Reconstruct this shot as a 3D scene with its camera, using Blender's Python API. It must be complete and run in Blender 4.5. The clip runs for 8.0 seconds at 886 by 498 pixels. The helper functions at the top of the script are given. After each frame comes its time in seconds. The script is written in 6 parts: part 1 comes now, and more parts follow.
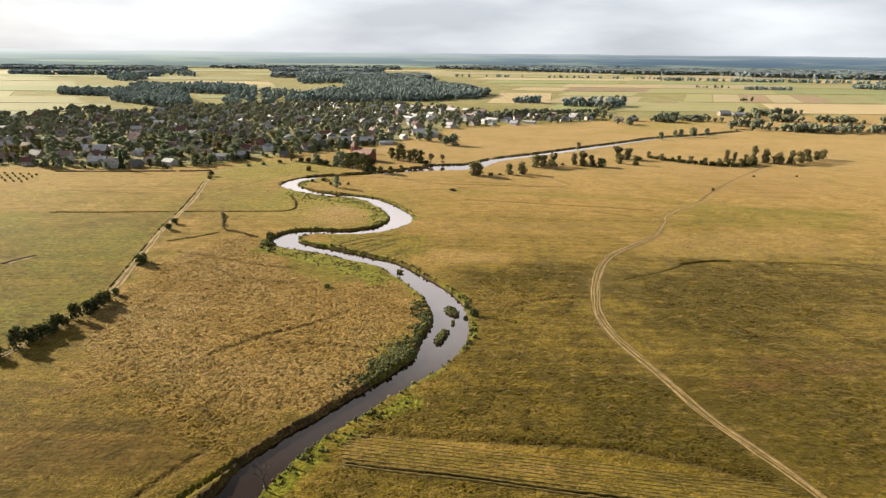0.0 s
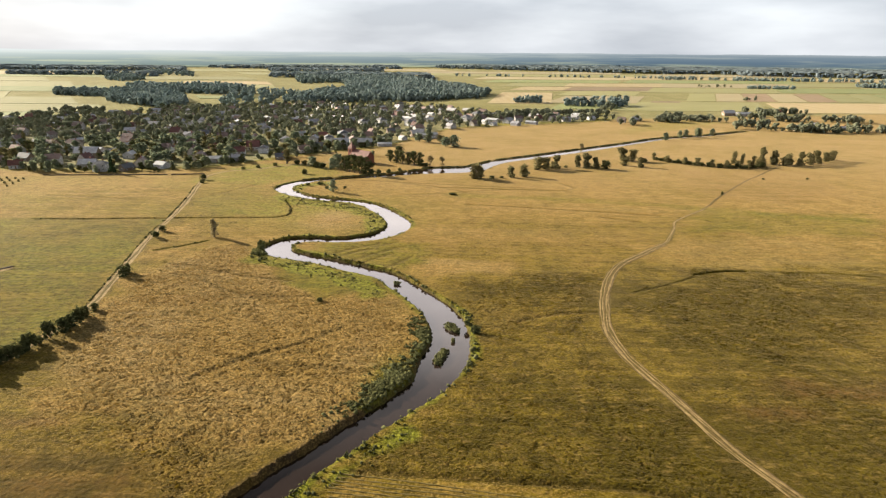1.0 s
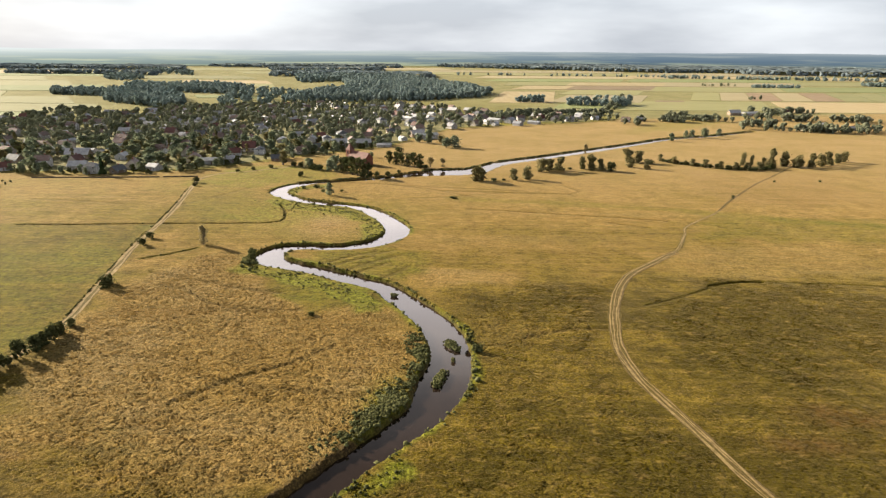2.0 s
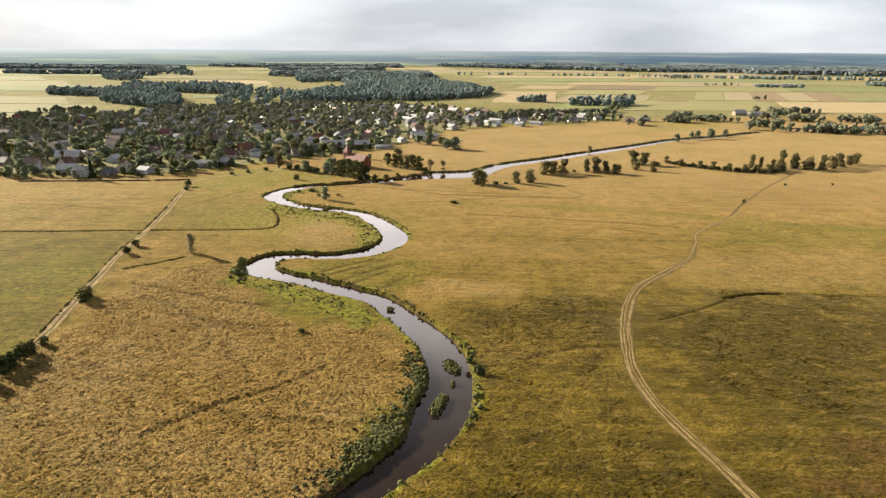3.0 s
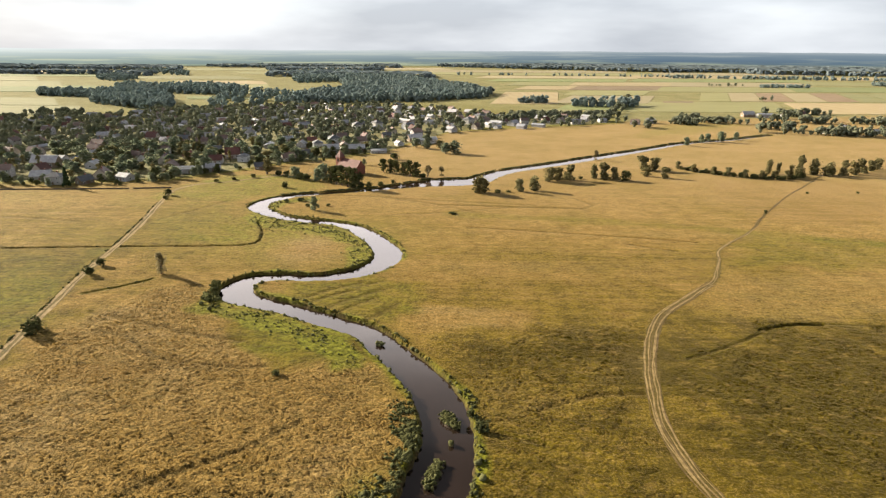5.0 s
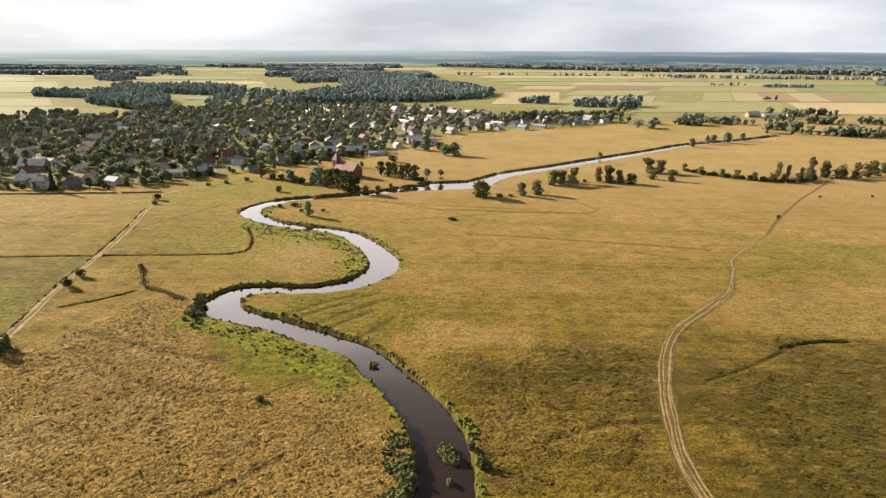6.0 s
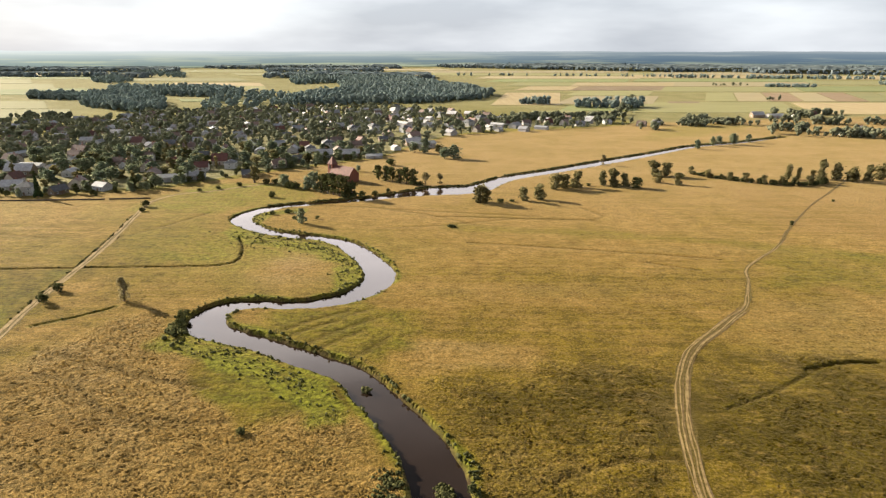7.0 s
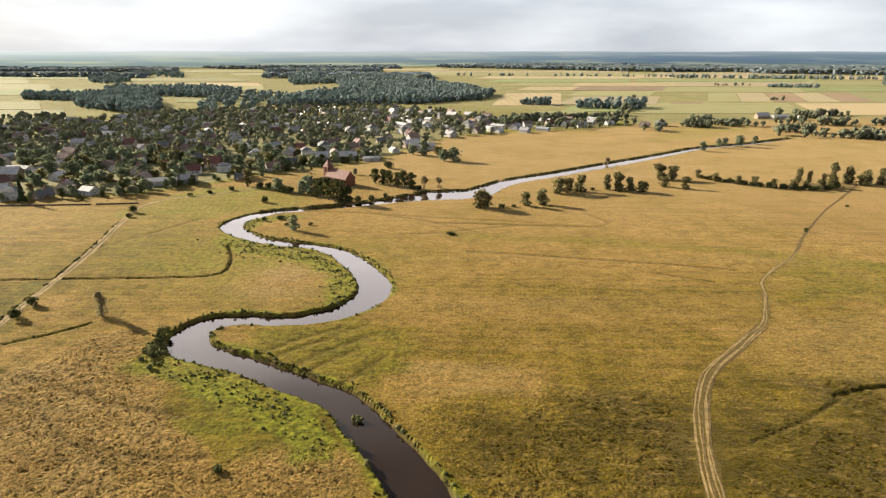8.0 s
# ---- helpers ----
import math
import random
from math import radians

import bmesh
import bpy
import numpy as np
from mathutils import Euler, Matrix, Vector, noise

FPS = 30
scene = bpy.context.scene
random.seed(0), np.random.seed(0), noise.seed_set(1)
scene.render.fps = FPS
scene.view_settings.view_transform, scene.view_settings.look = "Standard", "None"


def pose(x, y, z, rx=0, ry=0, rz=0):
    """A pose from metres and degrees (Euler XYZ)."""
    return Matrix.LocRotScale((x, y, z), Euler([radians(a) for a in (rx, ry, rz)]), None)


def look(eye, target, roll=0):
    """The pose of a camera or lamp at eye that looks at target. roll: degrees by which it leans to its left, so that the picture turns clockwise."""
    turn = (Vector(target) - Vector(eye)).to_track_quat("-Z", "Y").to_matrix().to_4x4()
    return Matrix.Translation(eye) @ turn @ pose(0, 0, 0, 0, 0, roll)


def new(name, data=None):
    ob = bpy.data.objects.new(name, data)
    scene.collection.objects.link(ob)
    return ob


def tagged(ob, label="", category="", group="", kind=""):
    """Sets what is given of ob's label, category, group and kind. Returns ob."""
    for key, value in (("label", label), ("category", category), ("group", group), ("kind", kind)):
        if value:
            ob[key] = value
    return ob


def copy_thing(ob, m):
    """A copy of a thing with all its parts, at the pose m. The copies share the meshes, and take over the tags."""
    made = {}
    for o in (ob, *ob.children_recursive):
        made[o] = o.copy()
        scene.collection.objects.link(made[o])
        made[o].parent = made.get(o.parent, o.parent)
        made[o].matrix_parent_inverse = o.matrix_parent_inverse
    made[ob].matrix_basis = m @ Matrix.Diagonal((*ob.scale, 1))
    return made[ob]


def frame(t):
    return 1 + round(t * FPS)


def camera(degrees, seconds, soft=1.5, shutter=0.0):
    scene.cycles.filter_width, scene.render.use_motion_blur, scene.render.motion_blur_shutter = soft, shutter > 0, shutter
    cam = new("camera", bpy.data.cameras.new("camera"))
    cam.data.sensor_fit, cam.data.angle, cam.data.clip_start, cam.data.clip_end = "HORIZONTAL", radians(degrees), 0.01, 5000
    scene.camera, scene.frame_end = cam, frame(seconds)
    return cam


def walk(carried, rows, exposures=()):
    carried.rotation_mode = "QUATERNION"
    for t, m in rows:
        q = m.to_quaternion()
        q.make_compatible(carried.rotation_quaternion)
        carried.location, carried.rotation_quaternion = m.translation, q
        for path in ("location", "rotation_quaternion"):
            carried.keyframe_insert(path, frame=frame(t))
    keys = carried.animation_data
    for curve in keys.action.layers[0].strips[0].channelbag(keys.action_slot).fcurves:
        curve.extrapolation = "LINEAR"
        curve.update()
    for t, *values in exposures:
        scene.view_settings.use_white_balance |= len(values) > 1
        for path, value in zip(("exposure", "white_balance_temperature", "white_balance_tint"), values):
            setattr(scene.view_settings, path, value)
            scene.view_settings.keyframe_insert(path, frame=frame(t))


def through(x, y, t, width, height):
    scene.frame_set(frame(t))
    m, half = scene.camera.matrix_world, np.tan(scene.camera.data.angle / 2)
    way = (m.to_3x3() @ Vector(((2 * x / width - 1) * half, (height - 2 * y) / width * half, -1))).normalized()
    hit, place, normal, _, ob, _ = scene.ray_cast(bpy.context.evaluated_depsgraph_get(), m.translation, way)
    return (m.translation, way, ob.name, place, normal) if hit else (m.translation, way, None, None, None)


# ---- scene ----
UNIT = 1.35   # metres to one unit of the plan below: houses, doors and trees come out at their true sizes
cam = camera(70.9, 8.0, soft=1.3)
PATH = [
    (0, (0.925, -0.933, 68.922), (0.902, 0.974, 68.319), 0.5),
    (0.5, (0.958, 4.774, 68.94), (0.935, 6.681, 68.337), 0.5),
    (1, (0.995, 10.539, 68.965), (0.971, 12.445, 68.36), 0.4),
    (1.5, (1.125, 16.286, 68.924), (1.099, 18.191, 68.317), 0.4),
    (3, (1.506, 33.344, 68.458), (1.475, 35.248, 67.849), 0.3),
    (3.5, (1.564, 39.012, 68.359), (1.533, 40.916, 67.75), 0.3),
    (4, (1.585, 44.671, 68.283), (1.555, 46.576, 67.675), 0.3),
    (4.5, (1.675, 50.296, 68.177), (1.645, 52.201, 67.568), 0.3),
    (6, (2.136, 67.226, 67.565), (2.104, 69.131, 66.956), 0.2),
    (6.5, (2.294, 72.845, 67.44), (2.261, 74.75, 66.831), 0.1),
    (7, (2.431, 78.437, 67.316), (2.398, 80.342, 66.709), 0.0),
    (7.5, (2.555, 83.999, 67.206), (2.522, 85.904, 66.599), 0.0),
    (8, (2.668, 89.6, 67.15), (2.635, 91.505, 66.543), 0.0),
]
walk(cam, [(t, look(Vector(eye) * UNIT, Vector(target) * UNIT, roll)) for t, eye, target, roll in PATH])

# ---- world, sun and exposure ----
SUN_TO = Vector((-0.86, 0.51, 0.365)).normalized()   # from the ground towards the sun, low over the meadow
sun_data = bpy.data.lights.new("sun", "SUN")
sun_data.energy, sun_data.angle, sun_data.color = 5.0, radians(0.6), (1.0, 0.87, 0.66)
sun = new("sun", sun_data)
sun.matrix_world = look((-860, 510, 365), Vector((-860, 510, 365)) - SUN_TO)

world = bpy.data.worlds.new("sky")
scene.world = world
world.use_nodes = True
wn, wl = world.node_tree.nodes, world.node_tree.links
wn.clear()
sky = wn.new("ShaderNodeTexSky")
sky.sky_type, sky.sun_disc = "NISHITA", False
sky.sun_elevation, sky.sun_rotation = radians(20.0), math.atan2(SUN_TO.x, SUN_TO.y)
sky.air_density, sky.dust_density, sky.ozone_density = 1.0, 2.0, 1.0
dome = wn.new("ShaderNodeTexCoord")
squash = wn.new("ShaderNodeMapping")
squash.inputs["Scale"].default_value = (1.6, 1.6, 7.0)
puffs = wn.new("ShaderNodeTexNoise")
puffs.inputs["Scale"].default_value, puffs.inputs["Detail"].default_value = 1.7, 5.0
puffs.inputs["Roughness"].default_value = 0.5
cover = wn.new("ShaderNodeValToRGB")
cover.color_ramp.elements[0].position, cover.color_ramp.elements[1].position = 0.38, 0.66
cover.color_ramp.elements[0].color = (2.38, 2.55, 2.70, 1)   # grey-blue undersides
cover.color_ramp.elements[1].color = (3.85, 4.02, 4.05, 1)   # sunlit white
rise = wn.new("ShaderNodeSeparateXYZ")
haze = wn.new("ShaderNodeValToRGB")   # deck greyer overhead; an unseen bright band above the view is added for river reflections
for k, (at, tone) in enumerate(((0.0, 0.80), (0.09, 0.92), (0.16, 1.90), (0.30, 3.80), (0.40, 3.20), (0.50, 0.75), (0.60, 0.11), (1.0, 0.10))):
    stop = haze.color_ramp.elements[k] if k < 2 else haze.color_ramp.elements.new(at)
    stop.position, stop.color = at, (tone, tone, tone * 1.04, 1)
toward = wn.new("ShaderNodeVectorMath")   # deck bright towards the sun, its unseen part behind the viewer dimmed to deepen shadows
toward.operation = "DOT_PRODUCT"
toward.inputs[1].default_value = Vector((SUN_TO.x, SUN_TO.y, 0)).normalized()
thick = wn.new("ShaderNodeMapRange")
thick.inputs["From Min"].default_value, thick.inputs["From Max"].default_value = -1.0, -0.1
thick.inputs["To Min"].default_value, thick.inputs["To Max"].default_value = 0.24, 1.0
dull = wn.new("ShaderNodeVectorMath")
dull.operation = "SCALE"
deck = wn.new("ShaderNodeMix")
deck.data_type, deck.blend_type = "RGBA", "MULTIPLY"
deck.inputs["Factor"].default_value = 1.0
cloud = wn.new("ShaderNodeMix")
cloud.data_type = "RGBA"
cloud.inputs["Factor"].default_value = 0.96
air = wn.new("ShaderNodeBackground")
air.inputs["Strength"].default_value = 0.077
out = wn.new("ShaderNodeOutputWorld")
wl.new(dome.outputs["Generated"], squash.inputs["Vector"])
wl.new(squash.outputs["Vector"], puffs.inputs["Vector"])
wl.new(puffs.outputs["Fac"], cover.inputs["Fac"])
wl.new(dome.outputs["Generated"], rise.inputs["Vector"])
wl.new(rise.outputs["Z"], haze.inputs["Fac"])
wl.new(cover.outputs["Color"], deck.inputs["A"])
wl.new(dome.outputs["Generated"], toward.inputs[0])
wl.new(toward.outputs["Value"], thick.inputs["Value"])
wl.new(haze.outputs["Color"], dull.inputs[0])
wl.new(thick.outputs["Result"], dull.inputs["Scale"])
wl.new(dull.outputs["Vector"], deck.inputs["B"])
wl.new(deck.outputs["Result"], cloud.inputs["B"])
wl.new(sky.outputs["Color"], cloud.inputs["A"])
wl.new(cloud.outputs["Result"], air.inputs["Color"])
wl.new(air.outputs["Background"], out.inputs["Surface"])
scene.view_settings.exposure = 1.93


# ---- materials ----
class Nodes:
    """Short calls for building one node material."""

    def __init__(self, name):
        self.mat = bpy.data.materials.new(name)
        self.mat.use_nodes = True
        self.tree = self.mat.node_tree
        self.tree.nodes.clear()
        self.end = self.tree.nodes.new("ShaderNodeOutputMaterial")
        spot = self.node("ShaderNodeVectorMath", Vector=self.node("ShaderNodeNewGeometry").outputs["Position"])
        spot.operation = "SCALE"
        spot.inputs["Scale"].default_value = 1 / UNIT
        self.place = spot.outputs["Vector"]

    def node(self, kind, **inputs):
        n = self.tree.nodes.new(kind)
        for k, v in inputs.items():
            self.put(n.inputs[k], v)
        return n

    def put(self, socket, v):
        if isinstance(v, bpy.types.NodeSocket):
            self.tree.links.new(v, socket)
        else:
            socket.default_value = v

    def noise(self, scale, detail=4.0, stretch=(1, 1, 1), rough=0.55, turn=0.0):
        m = self.node("ShaderNodeMapping", Vector=self.place)
        m.inputs["Scale"].default_value = stretch
        m.inputs["Rotation"].default_value = (0, 0, turn)
        return self.node("ShaderNodeTexNoise", Vector=m.outputs["Vector"], Scale=scale, Detail=detail, Roughness=rough).outputs["Fac"]

    def ramp(self, fac, *stops):
        n = self.node("ShaderNodeValToRGB", Fac=fac)
        e = n.color_ramp.elements
        while len(e) < len(stops):
            e.new(0.5)
        for k, (p, c) in enumerate(stops):
            e[k].position = p
            e[k].color = (*c, 1) if isinstance(c, tuple) else (c, c, c, 1)
        return n.outputs["Color"]

    def mix(self, fac, a, b, blend="MIX"):
        n = self.node("ShaderNodeMix")
        n.data_type, n.blend_type = "RGBA", blend
        self.put(n.inputs["Factor"], fac)
        for key, v in (("A", a), ("B", b)):
            self.put(n.inputs[key], (*v, 1) if isinstance(v, tuple) and len(v) == 3 else v)
        return n.outputs["Result"]

    def math(self, op, a, b=0.0):
        n = self.node("ShaderNodeMath")
        n.operation = op
        self.put(n.inputs[0], a)
        self.put(n.inputs[1], b)
        return n.outputs["Value"]

    def bump(self, height, strength, distance):
        return self.node("ShaderNodeBump", Height=height, Strength=strength, Distance=distance * UNIT).outputs["Normal"]

    def solid(self, colour, rough=0.9, normal=None, metal=0.0, spec=0.3, fuzz=0.0):
        p = self.node("ShaderNodeBsdfPrincipled")
        self.put(p.inputs["Base Color"], (*colour, 1) if isinstance(colour, tuple) else colour)
        p.inputs["Metallic"].default_value = metal
        p.inputs["Specular IOR Level"].default_value = spec
        if fuzz:
            p.inputs["Sheen Weight"].default_value, p.inputs["Sheen Roughness"].default_value = fuzz, 0.35
            self.put(p.inputs["Sheen Tint"], (1.0, 0.76, 0.40, 1))
        self.put(p.inputs["Roughness"], rough)
        if normal is not None:
            self.put(p.inputs["Normal"], normal)
        self.tree.links.new(p.outputs[0], self.end.inputs["Surface"])
        return self.mat

    def leafy(self, colour, through=0.3, normal=None):
        d = self.node("ShaderNodeBsdfDiffuse")
        t = self.node("ShaderNodeBsdfTranslucent")
        for n in (d, t):
            self.put(n.inputs["Color"], (*colour, 1) if isinstance(colour, tuple) else colour)
            if normal is not None:
                self.put(n.inputs["Normal"], normal)
        m = self.node("ShaderNodeMixShader")
        m.inputs[0].default_value = through
        self.tree.links.new(d.outputs[0], m.inputs[1])
        self.tree.links.new(t.outputs[0], m.inputs[2])
        self.tree.links.new(m.outputs[0], self.end.inputs["Surface"])
        return self.mat

    def island(self):
        return self.node("ShaderNodeNewGeometry").outputs["Random Per Island"]

    def each(self):
        return self.node("ShaderNodeObjectInfo").outputs["Random"]


def meadow_colour(n):
    """Dry late-summer meadow: straw, olive and rust grasses. The cover attribute says how much of each grows where, the sward
    attribute how bleached, how furrowed and how tussocky it is."""
    cover = n.node("ShaderNodeAttribute")
    cover.attribute_name = "cover"
    split = n.node("ShaderNodeSeparateColor", Color=cover.outputs["Color"])
    green, rust, rank = split.outputs["Red"], split.outputs["Green"], split.outputs["Blue"]
    farm = cover.outputs["Alpha"]
    sward = n.node("ShaderNodeAttribute")
    sward.attribute_name = "sward"
    parts = n.node("ShaderNodeSeparateColor", Color=sward.outputs["Color"])
    pale, line, rough = parts.outputs["Red"], parts.outputs["Green"], parts.outputs["Blue"]
    broad = n.noise(0.022, 4)
    mid = n.noise(0.16, 5)
    small = n.noise(0.55, 4, rough=0.65)
    fine = n.noise(1.25, 5, rough=0.72)
    lines = n.noise(0.35, 3, stretch=(0.035, 1, 1), turn=0.13)
    combed = n.noise(1.3, 3, stretch=(0.12, 1, 1), turn=0.16)
    tone = n.math("ADD", n.math("MULTIPLY", mid, 0.55), n.math("MULTIPLY", small, 0.45))
    straw = n.mix(n.ramp(tone, (0.38, 0.0), (0.60, 1.0)), (0.112, 0.065, 0.011), (0.205, 0.130, 0.036))
    olive = n.mix(n.ramp(tone, (0.38, 0.0), (0.60, 1.0)), (0.046, 0.0325, 0.0013), (0.128, 0.090, 0.0070))
    wash = n.math("ADD", n.math("MULTIPLY", n.math("SUBTRACT", broad, 0.5), 0.9), n.math("MULTIPLY", n.math("SUBTRACT", lines, 0.5), 1.0))
    wash = n.math("ADD", wash, n.math("MULTIPLY", n.math("SUBTRACT", n.noise(0.07, 4), 0.5), 1.0))
    wash = n.math("ADD", wash, n.math("MULTIPLY", n.math("SUBTRACT", combed, 0.5), 0.25))
    fac = n.math("ADD", green, wash)
    c = n.mix(n.ramp(fac, (0.25, 0.0), (0.75, 1.0)), straw, olive)
    sedge = n.mix(n.ramp(tone, (0.38, 0.0), (0.60, 1.0)), (0.020, 0.0155, 0.0010), (0.056, 0.042, 0.0032))
    c = n.mix(n.ramp(n.math("MULTIPLY", fac, 0.5), (0.38, 0.0), (0.62, 0.95)), c, sedge)
    bleached = n.math("MULTIPLY", pale, n.ramp(n.math("ADD", wash, small), (0.35, 0.25), (0.70, 1.0)))
    c = n.mix(bleached, c, n.mix(fine, (0.165, 0.112, 0.046), (0.265, 0.188, 0.090)))
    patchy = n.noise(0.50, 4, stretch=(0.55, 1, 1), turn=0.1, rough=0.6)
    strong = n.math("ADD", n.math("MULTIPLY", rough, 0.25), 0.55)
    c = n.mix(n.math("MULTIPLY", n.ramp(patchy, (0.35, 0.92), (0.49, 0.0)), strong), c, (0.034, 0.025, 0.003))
    c = n.mix(n.math("MULTIPLY", n.ramp(patchy, (0.55, 0.0), (0.68, 0.6)), strong), c, (0.210, 0.138, 0.040))
    redder = n.math("MULTIPLY", rust, n.ramp(mid, (0.42, 0.35), (0.6, 1.0)))
    c = n.mix(redder, c, (0.090, 0.040, 0.014))
    hay = n.mix(n.ramp(n.math("ADD", wash, 0.5), (0.30, 0.0), (0.72, 1.0)), (0.224, 0.150, 0.070), (0.162, 0.115, 0.040))
    pasture = n.mix(n.ramp(broad, (0.4, 0.0), (0.6, 1.0)), (0.100, 0.106, 0.042), (0.148, 0.146, 0.066))
    c = n.mix(farm, c, n.mix(n.ramp(green, (0.75, 0.0), (1.1, 1.0)), hay, pasture))
    c = n.mix(n.math("MULTIPLY", n.ramp(rank, (0.0, 0.0), (1.0, 0.92)), 1.0), c, n.mix(n.ramp(small, (0.38, 0.0), (0.60, 1.0)), (0.044, 0.051, 0.004), (0.150, 0.157, 0.014)))
    yard = n.mix(n.ramp(mid, (0.4, 0.0), (0.6, 1.0)), (0.080, 0.092, 0.044), (0.165, 0.160, 0.098))
    c = n.mix(n.ramp(n.math("SUBTRACT", rank, 1.0), (0.02, 0.0), (0.25, 0.9)), c, yard)
    c = n.mix(n.math("MULTIPLY", line, n.ramp(small, (0.35, 0.55), (0.6, 1.0))), c, (0.034, 0.023, 0.005))
    return c, fine, rough, n.ramp(n.math("MULTIPLY", n.math("ADD", fac, n.math("MULTIPLY", rank, 0.6)), 0.8), (0.28, 1.0), (0.75, 0.55), (1.0, 0.10))


def ground_material():
    n = Nodes("meadow ground")
    c, fine, rough, dry = meadow_colour(n)
    # dark noise in the colour stands for shade between the tufts
    tuft_shade = n.math("MULTIPLY", n.ramp(fine, (0.415, 0.94), (0.53, 0.0)), n.math("ADD", n.math("MULTIPLY", rough, 0.18), 0.55))
    c = n.mix(tuft_shade, c, (0.024, 0.019, 0.004))
    bare = n.node("ShaderNodeAttribute")
    bare.attribute_name = "bare"
    c = n.mix(bare.outputs["Fac"], c, n.mix(fine, (0.016, 0.011, 0.007), (0.044, 0.030, 0.018)))
    speck = n.noise(2.2, 4, rough=0.7)
    c = n.mix(n.math("MULTIPLY", n.ramp(speck, (0.50, 0.0), (0.66, 0.6)), dry), c, (0.285, 0.190, 0.066))
    lift = n.math("ADD", n.math("MULTIPLY", n.noise(2.6, 4, rough=0.65), 0.55), n.math("MULTIPLY", n.noise(0.9, 3), 0.45))
    lift = n.math("ADD", n.math("MULTIPLY", lift, n.math("ADD", n.math("MULTIPLY", rough, 0.75), 0.25)), n.math("MULTIPLY", n.noise(1.3, 3, stretch=(0.14, 1, 1), turn=0.16), 0.14))
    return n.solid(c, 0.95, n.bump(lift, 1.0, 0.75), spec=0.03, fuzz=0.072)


def grass_material():
    n = Nodes("dry grass")
    c, _, _, dry = meadow_colour(n)
    c = n.mix(n.math("MULTIPLY", n.math("MULTIPLY", n.island(), 0.8), dry), c, (0.300, 0.200, 0.074))
    return n.leafy(c, 0.35)


def leaf_material(name, dark, light, through=0.25, joined=False):
    n = Nodes(name)
    who = n.island()
    c = n.mix(who, dark, light)
    if not joined:
        warm = n.mix(n.each(), (0.82, 0.84, 0.80), (1.16, 1.10, 0.96))
        c = n.mix(1.0, c, warm, "MULTIPLY")
    else:
        c = n.mix(n.ramp(n.noise(0.05, 3), (0.35, 0.0), (0.65, 0.6)), c, light)
    return n.leafy(c, through)


def water_material():
    n = Nodes("river water")
    silt = n.mix(n.noise(0.12, 4), (0.010, 0.0065, 0.005), (0.024, 0.016, 0.013))
    ripple = n.math("ADD", n.noise(0.8, 3, stretch=(1, 0.6, 1)), n.math("MULTIPLY", n.noise(4.0, 2), 0.3))
    lap = n.bump(ripple, 0.05, 0.08)
    body = n.node("ShaderNodeBsdfDiffuse", Color=silt)
    gloss = n.node("ShaderNodeBsdfGlossy", Color=(1.0, 0.86, 0.77, 1), Roughness=0.04, Normal=lap)
    sheen = n.node("ShaderNodeFresnel", IOR=1.78, Normal=lap)
    both = n.node("ShaderNodeMixShader", Fac=sheen.outputs[0])
    n.tree.links.new(body.outputs[0], both.inputs[1])
    n.tree.links.new(gloss.outputs[0], both.inputs[2])
    n.tree.links.new(both.outputs[0], n.end.inputs["Surface"])
    return n.mat


def verge_material():
    n = Nodes("worn trackside grass")
    c = n.mix(n.ramp(n.noise(1.4, 6, rough=0.75), (0.40, 0.0), (0.60, 1.0)), (0.038, 0.030, 0.004), (0.095, 0.066, 0.014))
    return n.solid(c, 0.95, n.bump(n.noise(2.0, 5), 0.9, 0.25), spec=0.1, fuzz=0.06)


def damp_material():
    n = Nodes("damp worn track earth")
    c = n.mix(n.ramp(n.noise(0.6, 5), (0.35, 0.0), (0.65, 1.0)), (0.066, 0.044, 0.018), (0.125, 0.086, 0.040))
    return n.solid(c, 0.95, n.bump(n.noise(3.0, 4), 0.5, 0.1), spec=0.1)


def dirt_material():
    n = Nodes("dry track dirt")
    c = n.mix(n.ramp(n.noise(0.6, 5), (0.35, 0.0), (0.65, 1.0)), (0.140, 0.097, 0.042), (0.250, 0.178, 0.082))
    c = n.mix(n.ramp(n.noise(2.5, 4), (0.5, 0.0), (0.7, 0.7)), c, (0.085, 0.064, 0.020))
    return n.solid(c, 0.95, n.bump(n.noise(3.0, 4), 0.5, 0.1), spec=0.1)


def plain(name, a, b, scale=0.8, rough=0.85, metal=0.0, bump=0.2, vary=0.0):
    """A weathered surface between two colours; vary lets each object differ in depth of tone."""
    n = Nodes(name)
    c = n.mix(n.ramp(n.noise(scale, 5), (0.3, 0.0), (0.7, 1.0)), a, b)
    if vary:
        c = n.mix(1.0, c, n.mix(n.each(), (1 - vary, 1 - vary, 1 - vary), (1 + vary, 1 + vary, 1 + vary)), "MULTIPLY")
    return n.solid(c, rough, n.bump(n.noise(scale * 6, 3), bump, 0.03), metal)


def field_material(name, a, b, turn, stretch):
    n = Nodes(name)
    rows = n.noise(0.12, 4, stretch=stretch, turn=turn)
    c = n.mix(n.ramp(rows, (0.32, 0.0), (0.68, 1.0)), a, b)
    c = n.mix(n.ramp(n.noise(0.02, 4), (0.4, 0.0), (0.7, 0.5)), c, b)
    c = n.mix(1.0, c, n.mix(n.each(), (0.82, 0.84, 0.85), (1.15, 1.12, 1.1)), "MULTIPLY")
    return n.solid(c, 0.95, n.bump(n.noise(0.6, 3), 0.3, 0.3), spec=0.1, fuzz=0.06)


